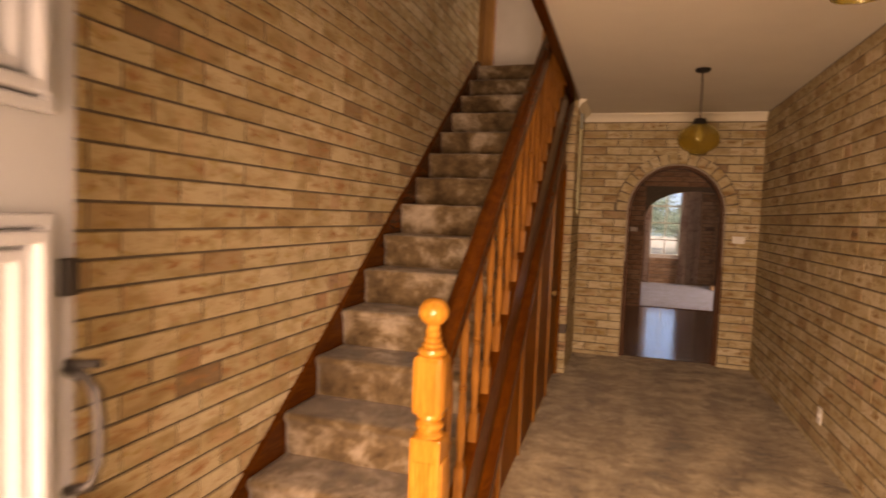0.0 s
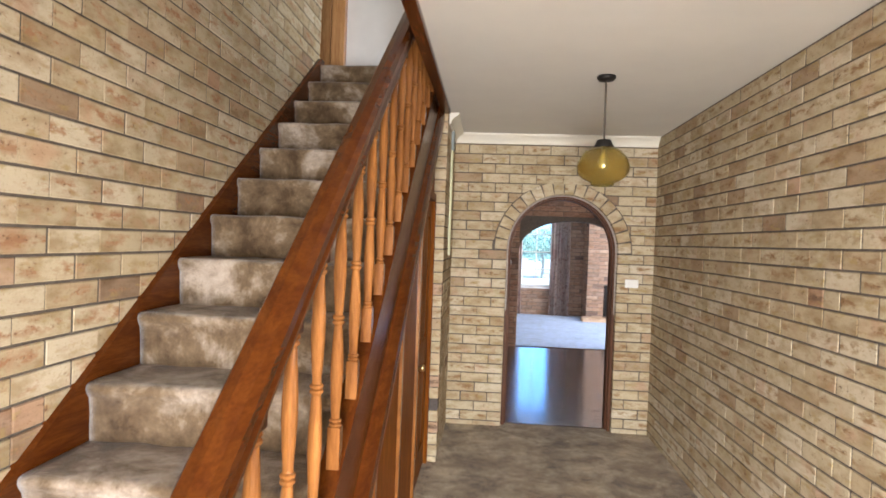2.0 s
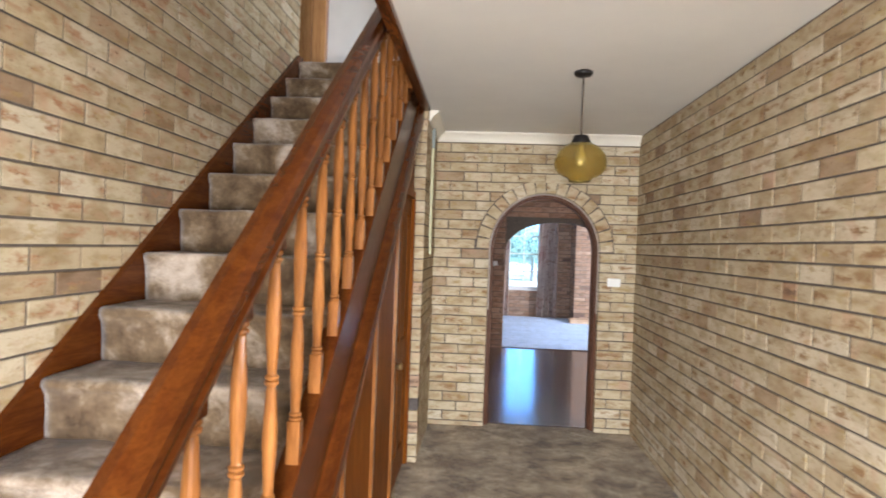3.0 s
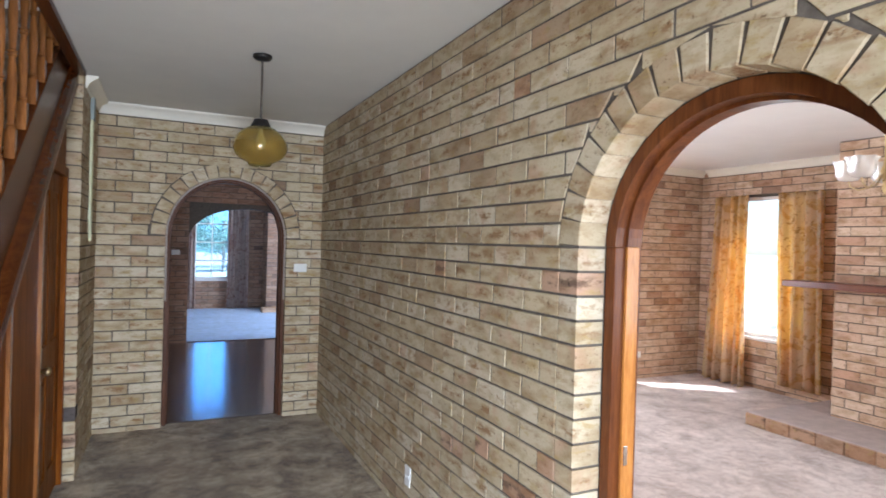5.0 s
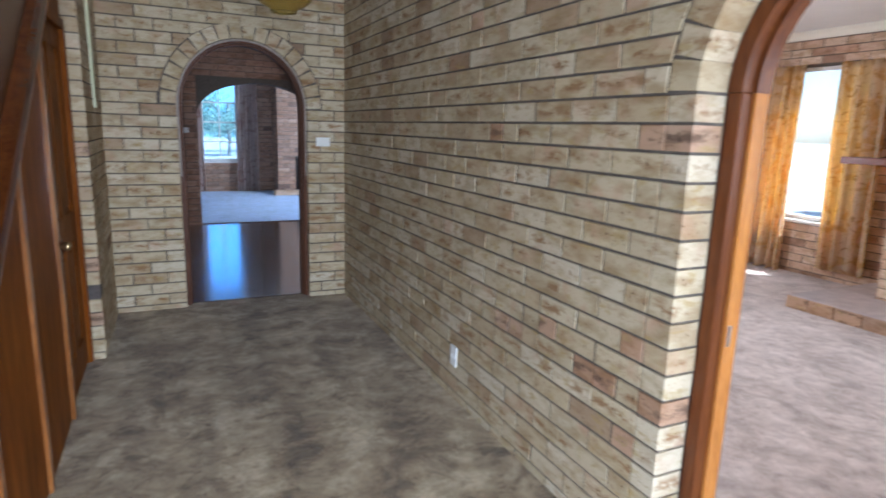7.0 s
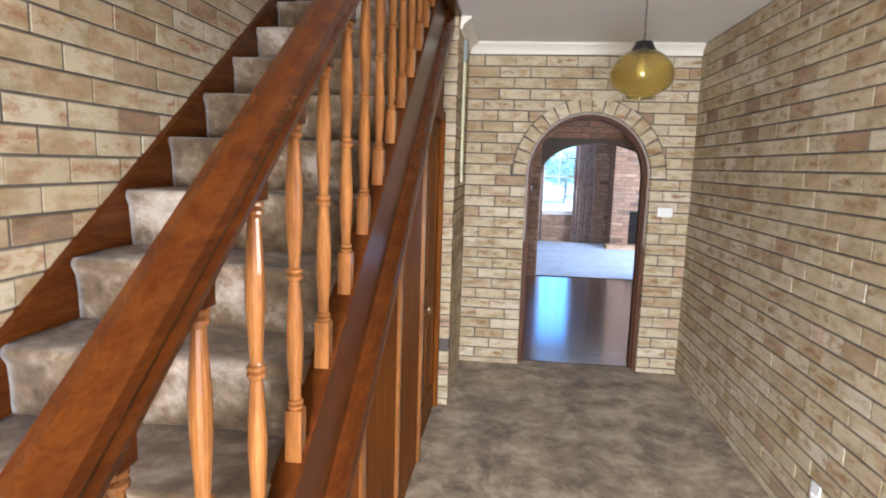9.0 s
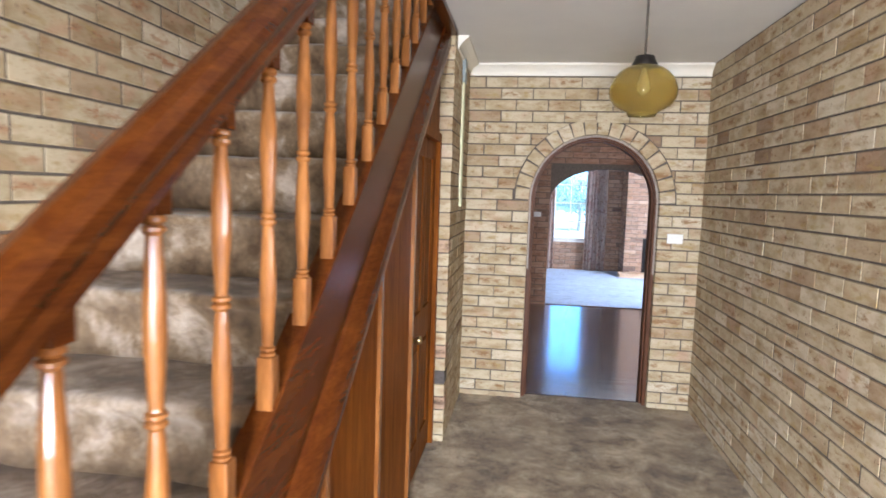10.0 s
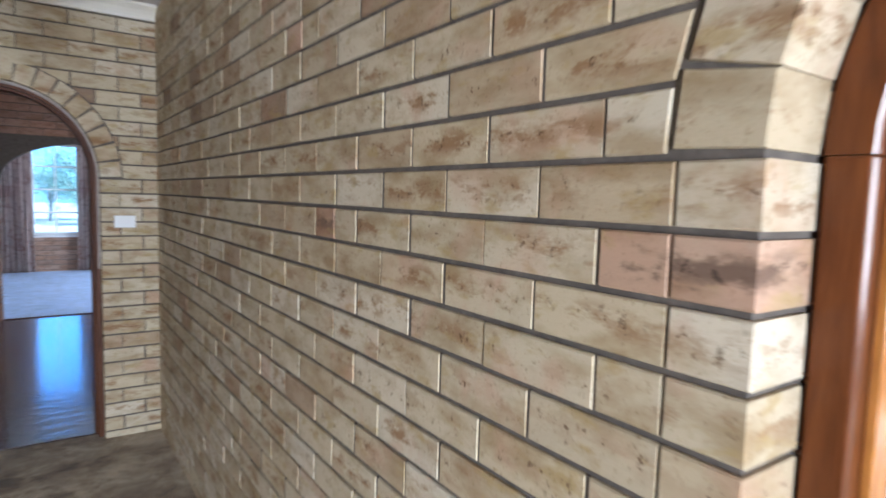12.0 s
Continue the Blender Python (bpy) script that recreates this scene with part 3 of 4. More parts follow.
solid("threshold_trim", box((0.35, 10.86, -0.05), (2.05, 10.89, 0.016), 0.003), DARK_WOOD, "dark strip along the carpet's edge", "trim", "structure")

# ceilings
solid("ceiling", box((STUB - 0.0, FRONT - 0.2, CEIL), (1.5, END + 0.1, UPPER - 0.01)), PLASTER, "off-white painted plaster ceiling of the hall", "ceiling", "structure")
solid("ceiling_dining", box((1.5, FRONT - 0.2, CEIL), (6.6, 7.0, CEIL + 0.2)), BRIGHT_PLASTER, "white painted ceiling of the sunlit room", "ceiling", "structure")
solid("ceiling_kitchen", box((-2.6, END + 0.1, CEIL), (5.3, 11.0, CEIL + 0.2)), PLASTER, "painted ceiling of the dim middle room", "ceiling", "structure")
solid("ceiling_living", box((-2.6, 11.0, CEIL), (5.3, 15.6, CEIL + 0.2)), PLASTER, "white painted ceiling of the far room", "ceiling", "structure")
solid("ceiling_upstairs", box((-2.7, FRONT - 0.3, 5.35), (1.8, 7.6, 5.5)), PLASTER, "white painted ceiling over the stairwell", "ceiling", "structure")

# the odd darker and redder bricks, by their place along the wall and height
RUDDY_RIGHT = [(2.91, 0.763), (2.68, 0.591), (3.15, 0.714), (3.32, 0.612), (3.44, 0.585), (3.62, 0.768), (2.91, 0.574), (3.67, 0.594), (3.55, 0.42), (3.69, 1.456), (3.56, 1.456), (2.62, 1.459), (3.30, 2.25), (2.35, 2.02)]
RUDDY_LEFT = [(2.98, 1.114), (3.1, 1.103), (2.87, 1.015), (2.97, 1.546), (1.9, 0.9), (4.2, 2.4)]
# hall walls; a turned wall's local x runs along it, its bricks look towards local -y
END_ARCH = Arch(0.51 - STUB, 0.492, 1.5986, 0.513)
brick_wall("wall_end", "cream brick end wall with a round brick arch", CREAM, (STUB, END, 0), 0, RIGHT - STUB, CEIL, 0.23, [END_ARCH], near=(0.9, 1.3), shift=0.015, seed=3)
SIDE_ARCH = Arch(END - 2.417, 0.520, 1.5986, 0.470)
brick_wall("wall_right", "cream face-brick side wall with dark raked joints", CREAM, (RIGHT, END, 0), -90, END - FRONT, CEIL, 0.11, [SIDE_ARCH], near=(END - 3.2, 1.3), shift=-0.001, seed=4,
           marks=[(RUDDY, RUDDY_RIGHT)], quoin=0.102)
brick_wall("wall_left", "cream face-brick wall rising beside the staircase", CREAM_STAIR, (LEFT, FRONT, 0), 90, 5.75 - FRONT, 5.35, 0.2, near=(3.1, 1.5), shift=0.142, low=-0.0645, seed=5,
           marks=[(RUDDY, RUDDY_LEFT)])
brick_wall("wall_stub", "short cream brick wall beside the cupboard door", CREAM, (STUB, 5.70, 0), 90, END - 5.70, CEIL, 0.2, near=(0.4, 1.3), shift=0.0, deep=0.09, inset=0.008, seed=6,
           marks=[(CHARRED, [(0.05, 0.43)]), (RUDDY, [(0.05, 0.62), (0.05, 1.30), (0.05, 0.27)])])
# the far side of the hall's side wall, and the sunlit room
DINING_SIDE = Arch(2.417 - FRONT, 0.520, 1.5986, 0.470, ring=0.0)
brick_wall("wall_dining_west", "tan brick wall of the sunlit room, beside the arch", TAN, (RIGHT_IN, FRONT, 0), 90, 6.8 - FRONT, CEIL, 0.12, [DINING_SIDE], near=(3.0, 1.3), single=0, seed=7)
# This wall's hole is an added opening, out of view, for the back lamp.
brick_wall("wall_dining_north", "tan brick wall of the sunlit room with an added unseen opening", TAN, (RIGHT_IN, 6.80, 0), 0, 6.35 - RIGHT_IN, CEIL, 0.2, holes=[Hole(0.65, 2.45, 0.75, 2.25)], near=(4.6, 1.3), single=220, seed=8)
DINING_WINDOW = Hole(6.80 - 6.36, 6.80 - 5.36, 0.60, 2.26)
# The second hole below is an added unseen opening for the side lamp.
brick_wall("wall_dining_east", "tan brick wall with a narrow window behind curtains", TAN, (6.35, 6.80, 0), -90, 6.80 - FRONT, CEIL, 0.2, holes=[DINING_WINDOW, Hole(6.80 - 1.75, 6.80 - 0.25, 0.7, 2.2)], near=(1.0, 1.3), single=220, seed=9)
front_hole = [Hole(6.35 - 5.2, 6.35 - 2.8, 0.7, 2.2)]
brick_wall("wall_dining_south", "tan brick front wall of the sunlit room", TAN, (6.35, FRONT, 0), 180, 6.35 - RIGHT_IN, CEIL, 0.2, holes=front_hole, single=0, seed=10)
# front of the house with the entrance
solid_front = wall_body(1.55, 5.35, 0.22, holes=[Hole(-0.62, 0.36, 0.0, 2.06)], start=-2.7)
front = solid("wall_front", solid_front, WALL_PAINT, "cream painted wall round the entrance", "wall", "structure")
front.location = (0, FRONT - 0.22, 0)
# Added out of view to block direct sun at the front openings.
solid("porch_roof", box((-2.5, -2.6, 2.5), (6.6, FRONT - 0.23, 2.62)), PLASTER, "added unseen flat roof that keeps the sun off the front openings", "roof", "structure")

# middle room
solid("wall_kitchen_west", box((-2.6, END + 0.232, 0), (-2.5, 10.868, CEIL)), WALL_PAINT, "plain painted wall of the dim middle room", "wall", "structure")
solid("wall_kitchen_east", box((5.2, END + 0.232, 0), (5.3, 10.868, CEIL)), WALL_PAINT, "plain painted wall of the dim middle room", "wall", "structure")
brick_wall("wall_kitchen_south", "russet brick back of the hall's end wall", RUSSET, (5.2, END + 0.235, 0), 180, 7.7, CEIL, 0.004, [Arch(5.2 - 0.51, 0.50, 1.5986, 0.513, ring=0.0)], single=0, seed=11)
FAR_ARCH = Arch(1.20 + 2.5, 0.86, 1.55, 0.49, ring=0.0)
brick_wall("wall_far_arch", "dark russet brick wall with a wide low arch", RUSSET, (-2.5, 10.87, 0), 0, 7.7, CEIL, 0.2, [FAR_ARCH], near=(2.4, 1.3), single=200, seed=12)

# far room
FAR_WINDOW = Hole(0.60 + 2.5, 1.34 + 2.5, 0.66, 2.3)
brick_wall("wall_living_north", "russet brick wall with a curtained window", RUSSET, (-2.5, 15.3, 0), 0, 7.7, CEIL, 0.2, holes=[FAR_WINDOW], near=(3.9, 1.0), single=260, seed=13)
solid("wall_living_west", box((-2.6, 11.07, 0), (-2.5, 15.3, CEIL)), WALL_PAINT, "plain painted wall of the far room", "wall", "structure")
side = wall_body(15.4, CEIL, 0.1, holes=[Hole(11.25, 12.95, 0.7, 2.3)], start=11.07)
east = solid("wall_living_east", side, WALL_PAINT, "plain painted wall with a window", "wall", "structure")
east.matrix_basis = pose(5.3, 0, 0, 0, 0, 90)

# upstairs
up_east = wall_body(6.67, 5.35, 0.1, holes=[Hole(5.4, 6.4, 3.1, 4.1)], start=FRONT, base=UPPER - 0.005)
ue = solid("wall_upstairs_east", up_east, WALL_PAINT, "cream painted upstairs wall with a window", "wall", "structure")
ue.matrix_basis = pose(1.66, 0, 0, 0, 0, 90)
landing_wall = wall_body(1.66, 5.35, 0.12, holes=[Hole(-1.78, -0.93, UPPER, UPPER + 2.08)], start=-2.7, base=UPPER - 0.25)
lw = solid("wall_landing", landing_wall, WALL_PAINT, "cream painted landing wall with a doorway", "wall", "structure")
lw.location = (0, 6.67, 0)
solid("wall_landing_west", box((-2.7, 5.76, UPPER - 0.25), (-2.6, 6.67, 5.35)), WALL_PAINT, "cream painted landing wall", "wall", "structure")
solid("wall_landing_return", box((-2.7, 5.66, UPPER - 0.25), (LEFT - 0.205, 5.76, 5.35)), WALL_PAINT, "cream painted landing wall", "wall", "structure")
solid("floor_landing", box((-2.6, 5.70, UPPER - 0.25), (STUB - 0.06, 6.67, UPPER)), STAIR_CARPET, "beige carpeted landing at the stair head", "floor", "structure")
solid("floor_upstairs", box((STUB + 0.03, FRONT, UPPER - 0.008), (1.55, 6.66, UPPER)), STAIR_CARPET, "beige carpet upstairs", "floor", "structure")

# timber round the arches
arch_frame("door_frame_end", "dark-stained timber lining of the brick arch", DARK_WOOD, (STUB, END, 0), 0, END_ARCH, 0.032, -0.002, 0.035, 0.20, bead=AGED_BEAD)
# Honey-coloured stops paint in the light along the side jamb's inner edge.
side_frame = arch_frame("door_frame_side", "red-brown varnished arched timber frame", FRAME_WOOD, (RIGHT, END, 0), -90, SIDE_ARCH, 0.050, -0.002, 0.112, 0.232, stop=HONEY_WOOD)
part("strike_plate", box((END - 2.417 - 0.464, 0.165, 0.83), (END - 2.417 - 0.457, 0.185, 0.90), 0.002), CHROME, side_frame, "small chrome strike plate")


# cornices with a coved profile
def cornice(name, a, b, inward, label):
    """A coved cornice along a line at the ceiling."""
    a, b, inward = Vector(a), Vector(b), Vector(inward)
    prof = [(0, -0.085), (0.012, -0.085), (0.014, -0.07), (0.022, -0.055), (0.038, -0.036), (0.058, -0.022), (0.070, -0.015), (0.072, -0.0), (0, 0)]
    bm = bmesh.new()
    ends = []
    for p, way in ((a, 1), (b, -1)):
        ends.append([bm.verts.new(p + inward * d + Vector((0, 0, h))) for d, h in prof])
    n = len(prof)
    for i in range(n):
        bm.faces.new((ends[0][i], ends[0][(i + 1) % n], ends[1][(i + 1) % n], ends[1][i]))
    bm.faces.new(ends[0])
    bm.faces.new(ends[1][::-1])
    return solid(name, bm, CORNICE_PAINT, label, "cornice", "structure")


cornice("cornice_trim", (STUB, END - 0.008, CEIL - 0.002), (RIGHT - 0.008, END - 0.008, CEIL - 0.002), (0, -1, 0), "cream painted coved cornice on the end wall")
cornice("cornice_trim_2", (STUB + 0.008, 5.80, CEIL - 0.002), (STUB + 0.008, END - 0.085, CEIL - 0.002), (1, 0, 0), "cream painted coved cornice on the short wall")
cornice("cornice_trim_3", (RIGHT_IN, 6.79, CEIL - 0.002), (6.34, 6.79, CEIL - 0.002), (0, -1, 0), "white cornice of the sunlit room")
cornice("cornice_trim_4", (6.34, 6.70, CEIL - 0.002), (6.34, 4.68, CEIL - 0.002), (-1, 0, 0), "white cornice of the sunlit room")

# ---- staircase ----
RISE, RUN, Y1, Z1 = 0.2005, 0.2773, 1.8115, 0.140
PITCH = RISE / RUN


def step_y(k):
    return Y1 + (k - 1) * RUN


def step_z(k):
    return 0.0 if k == 0 else Z1 + (k - 1) * RISE


stair = thing("staircase", "red-brown timber staircase with beige carpeted treads", "staircase")


def carpet_step(k):
    y, z0, z1, y2 = step_y(k), step_z(k - 1), step_z(k), step_y(k + 1)
    last = k == 15
    prof = [(y + 0.006, z0 - 0.01), (y + 0.002, z0 + 0.03), (y, z0 + 0.09), (y - 0.004, z1 - 0.055), (y - 0.016, z1 - 0.038), (y - 0.022, z1 - 0.022), (y - 0.018, z1 - 0.008),
            (y - 0.004, z1 - 0.0), (y + 0.04, z1 + 0.001), (y + 0.15, z1 + 0.001), (y2 + (0.02 if not last else -0.26), z1 + 0.001)]
    bm = bmesh.new()
    xs = [-1.452 + (0.847 * i / 30) for i in range(31)]
    rows = []
    for x in xs:
        row = []
        for i, (py, pz) in enumerate(prof):
            w = noise.noise(Vector((x * 7, py * 9, pz * 9))) * 0.005 + noise.noise(Vector((x * 22, py * 30, pz * 30))) * 0.002
            row.append(bm.verts.new((x, py + (w if i < 8 else 0), pz + (w if i >= 6 else 0))))
        rows.append(row)
    for p, q in zip(rows, rows[1:]):
        for i in range(len(prof) - 1):
            bm.faces.new((p[i], p[i + 1], q[i + 1], q[i]))
    for row in (rows[0], rows[-1]):
        a = bm.verts.new((row[0].co.x, row[-1].co.y, row[0].co.z))
        bm.faces.new(row + [a])
    me = part("step", bm, STAIR_CARPET, stair, "beige plush carpet over the tread", True)
    return me


for k in range(1, 16):
    carpet_step(k)


def sloped(y0, y1, z_at, up, down):
    """The outline of a board that climbs with the stair, in y and z."""
    return [(y0, z_at(y0) - down), (y1, z_at(y1) - down), (y1, z_at(y1) + up), (y0, z_at(y0) + up)]


def nose(y):
    return Z1 + (y - Y1) * PITCH


wall_string = [(1.60, 0.0), (1.98, 0.0), (5.78, nose(5.78) - 0.27), (5.78, UPPER + 0.05), (5.70, UPPER + 0.05), (1.74, nose(1.74) + 0.018), (1.60, 0.10)]
part("wall_stringer", prism(wall_string, 0, LEFT + 0.002, -1.452, 0.004), RAIL_WOOD, stair, "red-brown stringer against the brick")


def foot_line(y):
    return 1.141 + 0.744 * (y - 3.242)


outer = [(1.84, 0.02), (2.24, 0.02), (5.70, foot_line(5.70) - 0.42), (5.70, foot_line(5.70)), (1.84, foot_line(1.84))]
part("outer_stringer", prism(outer, 0, -0.612, -0.545, 0.004), RAIL_WOOD, stair, "red-brown outer stringer")
mould = [(-0.545, -0.45), (-0.517, -0.45), (-0.506, -0.435), (-0.503, -0.40), (-0.507, -0.36), (-0.520, -0.325), (-0.535, -0.30), (-0.545, -0.29)]
bm = bmesh.new()
ends = []
for y in (2.26, 5.72):
    ends.append([bm.verts.new((x, y, foot_line(y) + d)) for x, d in mould])
for i in range(len(mould)):
    j = (i + 1) % len(mould)
    bm.faces.new((ends[0][i], ends[0][j], ends[1][j], ends[1][i]))
bm.faces.new(ends[0])
bm.faces.new(ends[1][::-1])
part("stringer_moulding", bm, RAIL_WOOD, stair, "dark rounded moulding under the stringer")


def rail_under(y):
    return foot_line(y) + 0.795


rail_prof = [(-0.030, 0.0), (0.030, 0.0), (0.034, 0.018), (0.030, 0.034), (0.038, 0.052), (0.038, 0.074), (0.026, 0.092), (0.0, 0.099), (-0.026, 0.092), (-0.038, 0.074), (-0.038, 0.052), (-0.030, 0.034), (-0.034, 0.018)]
bm = bmesh.new()
ends = []
for y in (1.82, 5.62):
    ends.append([bm.verts.new((-0.572 + x, y, rail_under(y) + d * 1.25)) for x, d in rail_prof])
for i in range(len(rail_prof)):
    j = (i + 1) % len(rail_prof)
    bm.faces.new((ends[0][i], ends[0][j], ends[1][j], ends[1][i]))
bm.faces.new(ends[0])
bm.faces.new(ends[1][::-1])
part("handrail", bm, RAIL_WOOD, stair, "glossy red-brown moulded handrail")


def baluster_mesh():
    bm = bmesh.new()
    add_box(bm, (-0.0195, -0.0195, -0.012), (0.0195, 0.0195, 0.124), 0.003)
    add_lathe(bm, [(0.014, 0.121), (0.0185, 0.127), (0.0185, 0.132), (0.013, 0.135), (0.0185, 0.139), (0.0185, 0.144), (0.013, 0.148), (0.014, 0.17), (0.0165, 0.21), (0.0195, 0.27),
                   (0.0185, 0.33), (0.0145, 0.40), (0.0125, 0.422), (0.0185, 0.429), (0.0185, 0.435), (0.0135, 0.439), (0.0185, 0.443), (0.0185, 0.449), (0.0135, 0.453), (0.0125, 0.458),
                   (0.0150, 0.50), (0.0190, 0.57), (0.0185, 0.63), (0.0145, 0.70), (0.0125, 0.735), (0.0185, 0.742), (0.0185, 0.748), (0.0135, 0.752), (0.0185, 0.757), (0.0185, 0.763), (0.015, 0.770)], seg=14)
    me = mesh_of("baluster", bm, AMBER_WOOD)
    return me


BAL = baluster_mesh()
TOP_BLOCK = mesh_of("top_block", box((-0.0205, -0.0205, 0.767), (0.0205, 0.0205, 0.845), 0.003), RAIL_WOOD)
for k in range(-6, 12):
    y = 3.242 + 0.2055 * k
    ob = new("baluster", BAL)
    ob.parent = stair
    ob.location = (-0.572, y, foot_line(y - 0.0195))
    cap = new("top_block", TOP_BLOCK)
    cap.parent = ob
    if k == -6:
        tagged(ob, "turned amber varnished baluster")


def newel():
    base = Vector((-0.570, 1.795, 0.0))
    bm = bmesh.new()
    w = 0.052
    add_box(bm, (base.x - w, base.y - w, 0.0), (base.x + w, base.y + w, 0.765), 0.008)
    post = part("newel_post", bm, HONEY_WOOD, stair, "honey-coloured turned newel post with a ball top")
    for s in range(5):
        off = -0.030 + 0.015 * s
        part("reed", prism([(base.x + off - 0.005, base.y - w - 0.0045), (base.x + off + 0.005, base.y - w - 0.0045), (base.x + off + 0.006, base.y - w + 0.004), (base.x + off - 0.006, base.y - w + 0.004)], 2, 0.08, 0.69), HONEY_WOOD, post)
        part("reed", prism([(base.x + w + 0.0045, base.y + off - 0.005), (base.x + w + 0.0045, base.y + off + 0.005), (base.x + w - 0.004, base.y + off + 0.006), (base.x + w - 0.004, base.y + off - 0.006)], 2, 0.08, 0.69), HONEY_WOOD, post)
    part("turned_neck", lathe([(0.046, 0.760), (0.050, 0.772), (0.036, 0.784), (0.047, 0.797), (0.047, 0.808), (0.036, 0.818), (0.046, 0.828), (0.044, 0.845)], base, 32), HONEY_WOOD, post)
    part("upper_block", add_box(bmesh.new(), (base.x - 0.054, base.y - 0.054, 0.835), (base.x + 0.054, base.y + 0.054, 1.035), 0.022), HONEY_WOOD, post)
    part("collar", lathe([(0.044, 1.030), (0.048, 1.040), (0.046, 1.050), (0.034, 1.058), (0.036, 1.066), (0.027, 1.074), (0.031, 1.084), (0.024, 1.092), (0.027, 1.104), (0.022, 1.116), (0.024, 1.13)], base, 32), HONEY_WOOD, post)
    ball = [(0.005 + 0.046 * math.sin(math.pi * i / 14), 1.170 - 0.046 * math.cos(math.pi * i / 14)) for i in range(15)]
    part("ball", lathe(ball, base, 24), HONEY_WOOD, post, "", True)


newel()

# the edge of the stairwell in the ceiling
solid("stairwell_fascia_trim", prism([(-0.522, 2.600), (STUB + 0.022, 2.600), (STUB + 0.022, CEIL - 0.004), (STUB - 0.003, CEIL - 0.004), (STUB - 0.003, UPPER + 0.02), (-0.522, UPPER + 0.02)], 1, FRONT, 5.695), RAIL_WOOD,
      "dark red-brown board along the stairwell's edge", "trim", "structure")

# ---- panelled side of the stair, with the cupboard door ----
panel = thing("stair_panelling", "red-brown timber panelling under the stair with upright battens", "panelling")


def under(y):
    return foot_line(y) - 0.42


for y0, y1 in ((2.24, 2.33), (2.33, 2.965), (2.965, 3.60), (3.60, 4.235), (4.235, 4.868)):
    part("panel", prism([(y0 + 0.001, 0.0), (y1 - 0.001, 0.0), (y1 - 0.001, under(y1)), (y0 + 0.001, under(y0))], 0, -0.592, -0.562), PANEL_WOOD, panel)
for y in (2.33, 2.965, 3.60, 4.235):
    part("batten", prism([(y - 0.019, 0.0), (y + 0.019, 0.0), (y + 0.019, under(y + 0.02) - 0.01), (y - 0.019, under(y - 0.02) - 0.01)], 0, -0.562, -0.545, 0.003), AMBER_WOOD, panel, "narrow varnished batten")
part("panel", prism([(4.87, 2.005), (5.69, 2.005), (5.69, under(5.69)), (4.87, under(4.87))], 0, -0.592, -0.562), PANEL_WOOD, panel)

cupboard = thing("door_1", "closed red-brown four-panel cupboard door under the stair", "door", kind="structure")
part("door_jamb", box((-0.592, 4.870, 0.0), (-0.545, 4.912, 2.0), 0.003), AMBER_WOOD, cupboard)
part("door_jamb", box((-0.592, 5.655, 0.0), (-0.545, 5.698, 2.0), 0.003), PANEL_WOOD, cupboard)
part("door_head", box((-0.592, 4.914, 1.945), (-0.545, 5.653, 2.0), 0.003), PANEL_WOOD, cupboard)
leaf = part("door_leaf", box((-0.600, 4.916, 0.012), (-0.584, 5.651, 1.942), 0.002), PANEL_WOOD, cupboard)
for y0, y1 in ((4.916, 5.02), (5.235, 5.335), (5.545, 5.651)):
    part("stile", box((-0.584, y0, 0.012), (-0.572, y1, 1.942), 0.004), PANEL_WOOD, leaf)
for y0, y1 in ((5.02, 5.235), (5.335, 5.545)):
    for z0, z1 in ((0.012, 0.20), (0.78, 0.96), (1.83, 1.942)):
        part("rail", box((-0.584, y0, z0), (-0.572, y1, z1), 0.004), PANEL_WOOD, leaf)
    for z0, z1 in ((0.20, 0.78), (0.96, 1.83)):
        part("raised_panel", box((-0.584, y0 + 0.028, z0 + 0.03), (-0.575, y1 - 0.028, z1 - 0.03), 0.008), PANEL_WOOD, leaf)
bm = lathe([(0.022, 0.0), (0.024, 0.004), (0.010, 0.008), (0.008, 0.026), (0.018, 0.034), (0.023, 0.046), (0.019, 0.058), (0.008, 0.063)], seg=18)
bmesh.ops.transform(bm, matrix=pose(-0.572, 4.967, 0.860, 0, 90, 0), verts=bm.verts[:])
part("door_knob", bm, BRASS, leaf, "small round brass knob", True)

# ---- hall things ----
lamp = thing("pendant_light", "amber glass onion-shaped pendant on a dark cord, unlit", "ceiling light", (0.495, 4.78, 0), 0.0, "amber pendants of the hall")
part("ceiling_rose", lathe([(0.052, CEIL), (0.054, CEIL - 0.012), (0.044, CEIL - 0.024), (0.014, CEIL - 0.030)][::-1], seg=24), BLACK_IRON, lamp, "dark round ceiling rose", True)
part("cord", lathe([(0.0055, 2.255), (0.0055, CEIL - 0.028)], seg=8), plain_material("dark_cord", (0.07, 0.055, 0.04), 0.7), lamp)
part("cap", lathe([(0.056, 2.222), (0.056, 2.232), (0.046, 2.250), (0.040, 2.268), (0.010, 2.274)], seg=24), BLACK_IRON, lamp, "dark metal cap", True)
glass = [(0.050, 2.228), (0.078, 2.218), (0.108, 2.197), (0.132, 2.168), (0.146, 2.133), (0.149, 2.108), (0.143, 2.080), (0.126, 2.056), (0.102, 2.038), (0.078, 2.027), (0.066, 2.021), (0.063, 2.006)]
inner = [(r - 0.005, z) for r, z in glass[::-1]]
part("shade", lathe(glass + inner + [glass[0]], seg=40, caps=False), AMBER_GLASS, lamp, "amber bubbled glass shade", True)
part("bulb", lathe([(0.012, 2.215), (0.014, 2.19), (0.028, 2.15), (0.030, 2.13), (0.022, 2.11), (0.006, 2.10)], seg=16), OPAL_GLASS, lamp, "opal bulb", True)


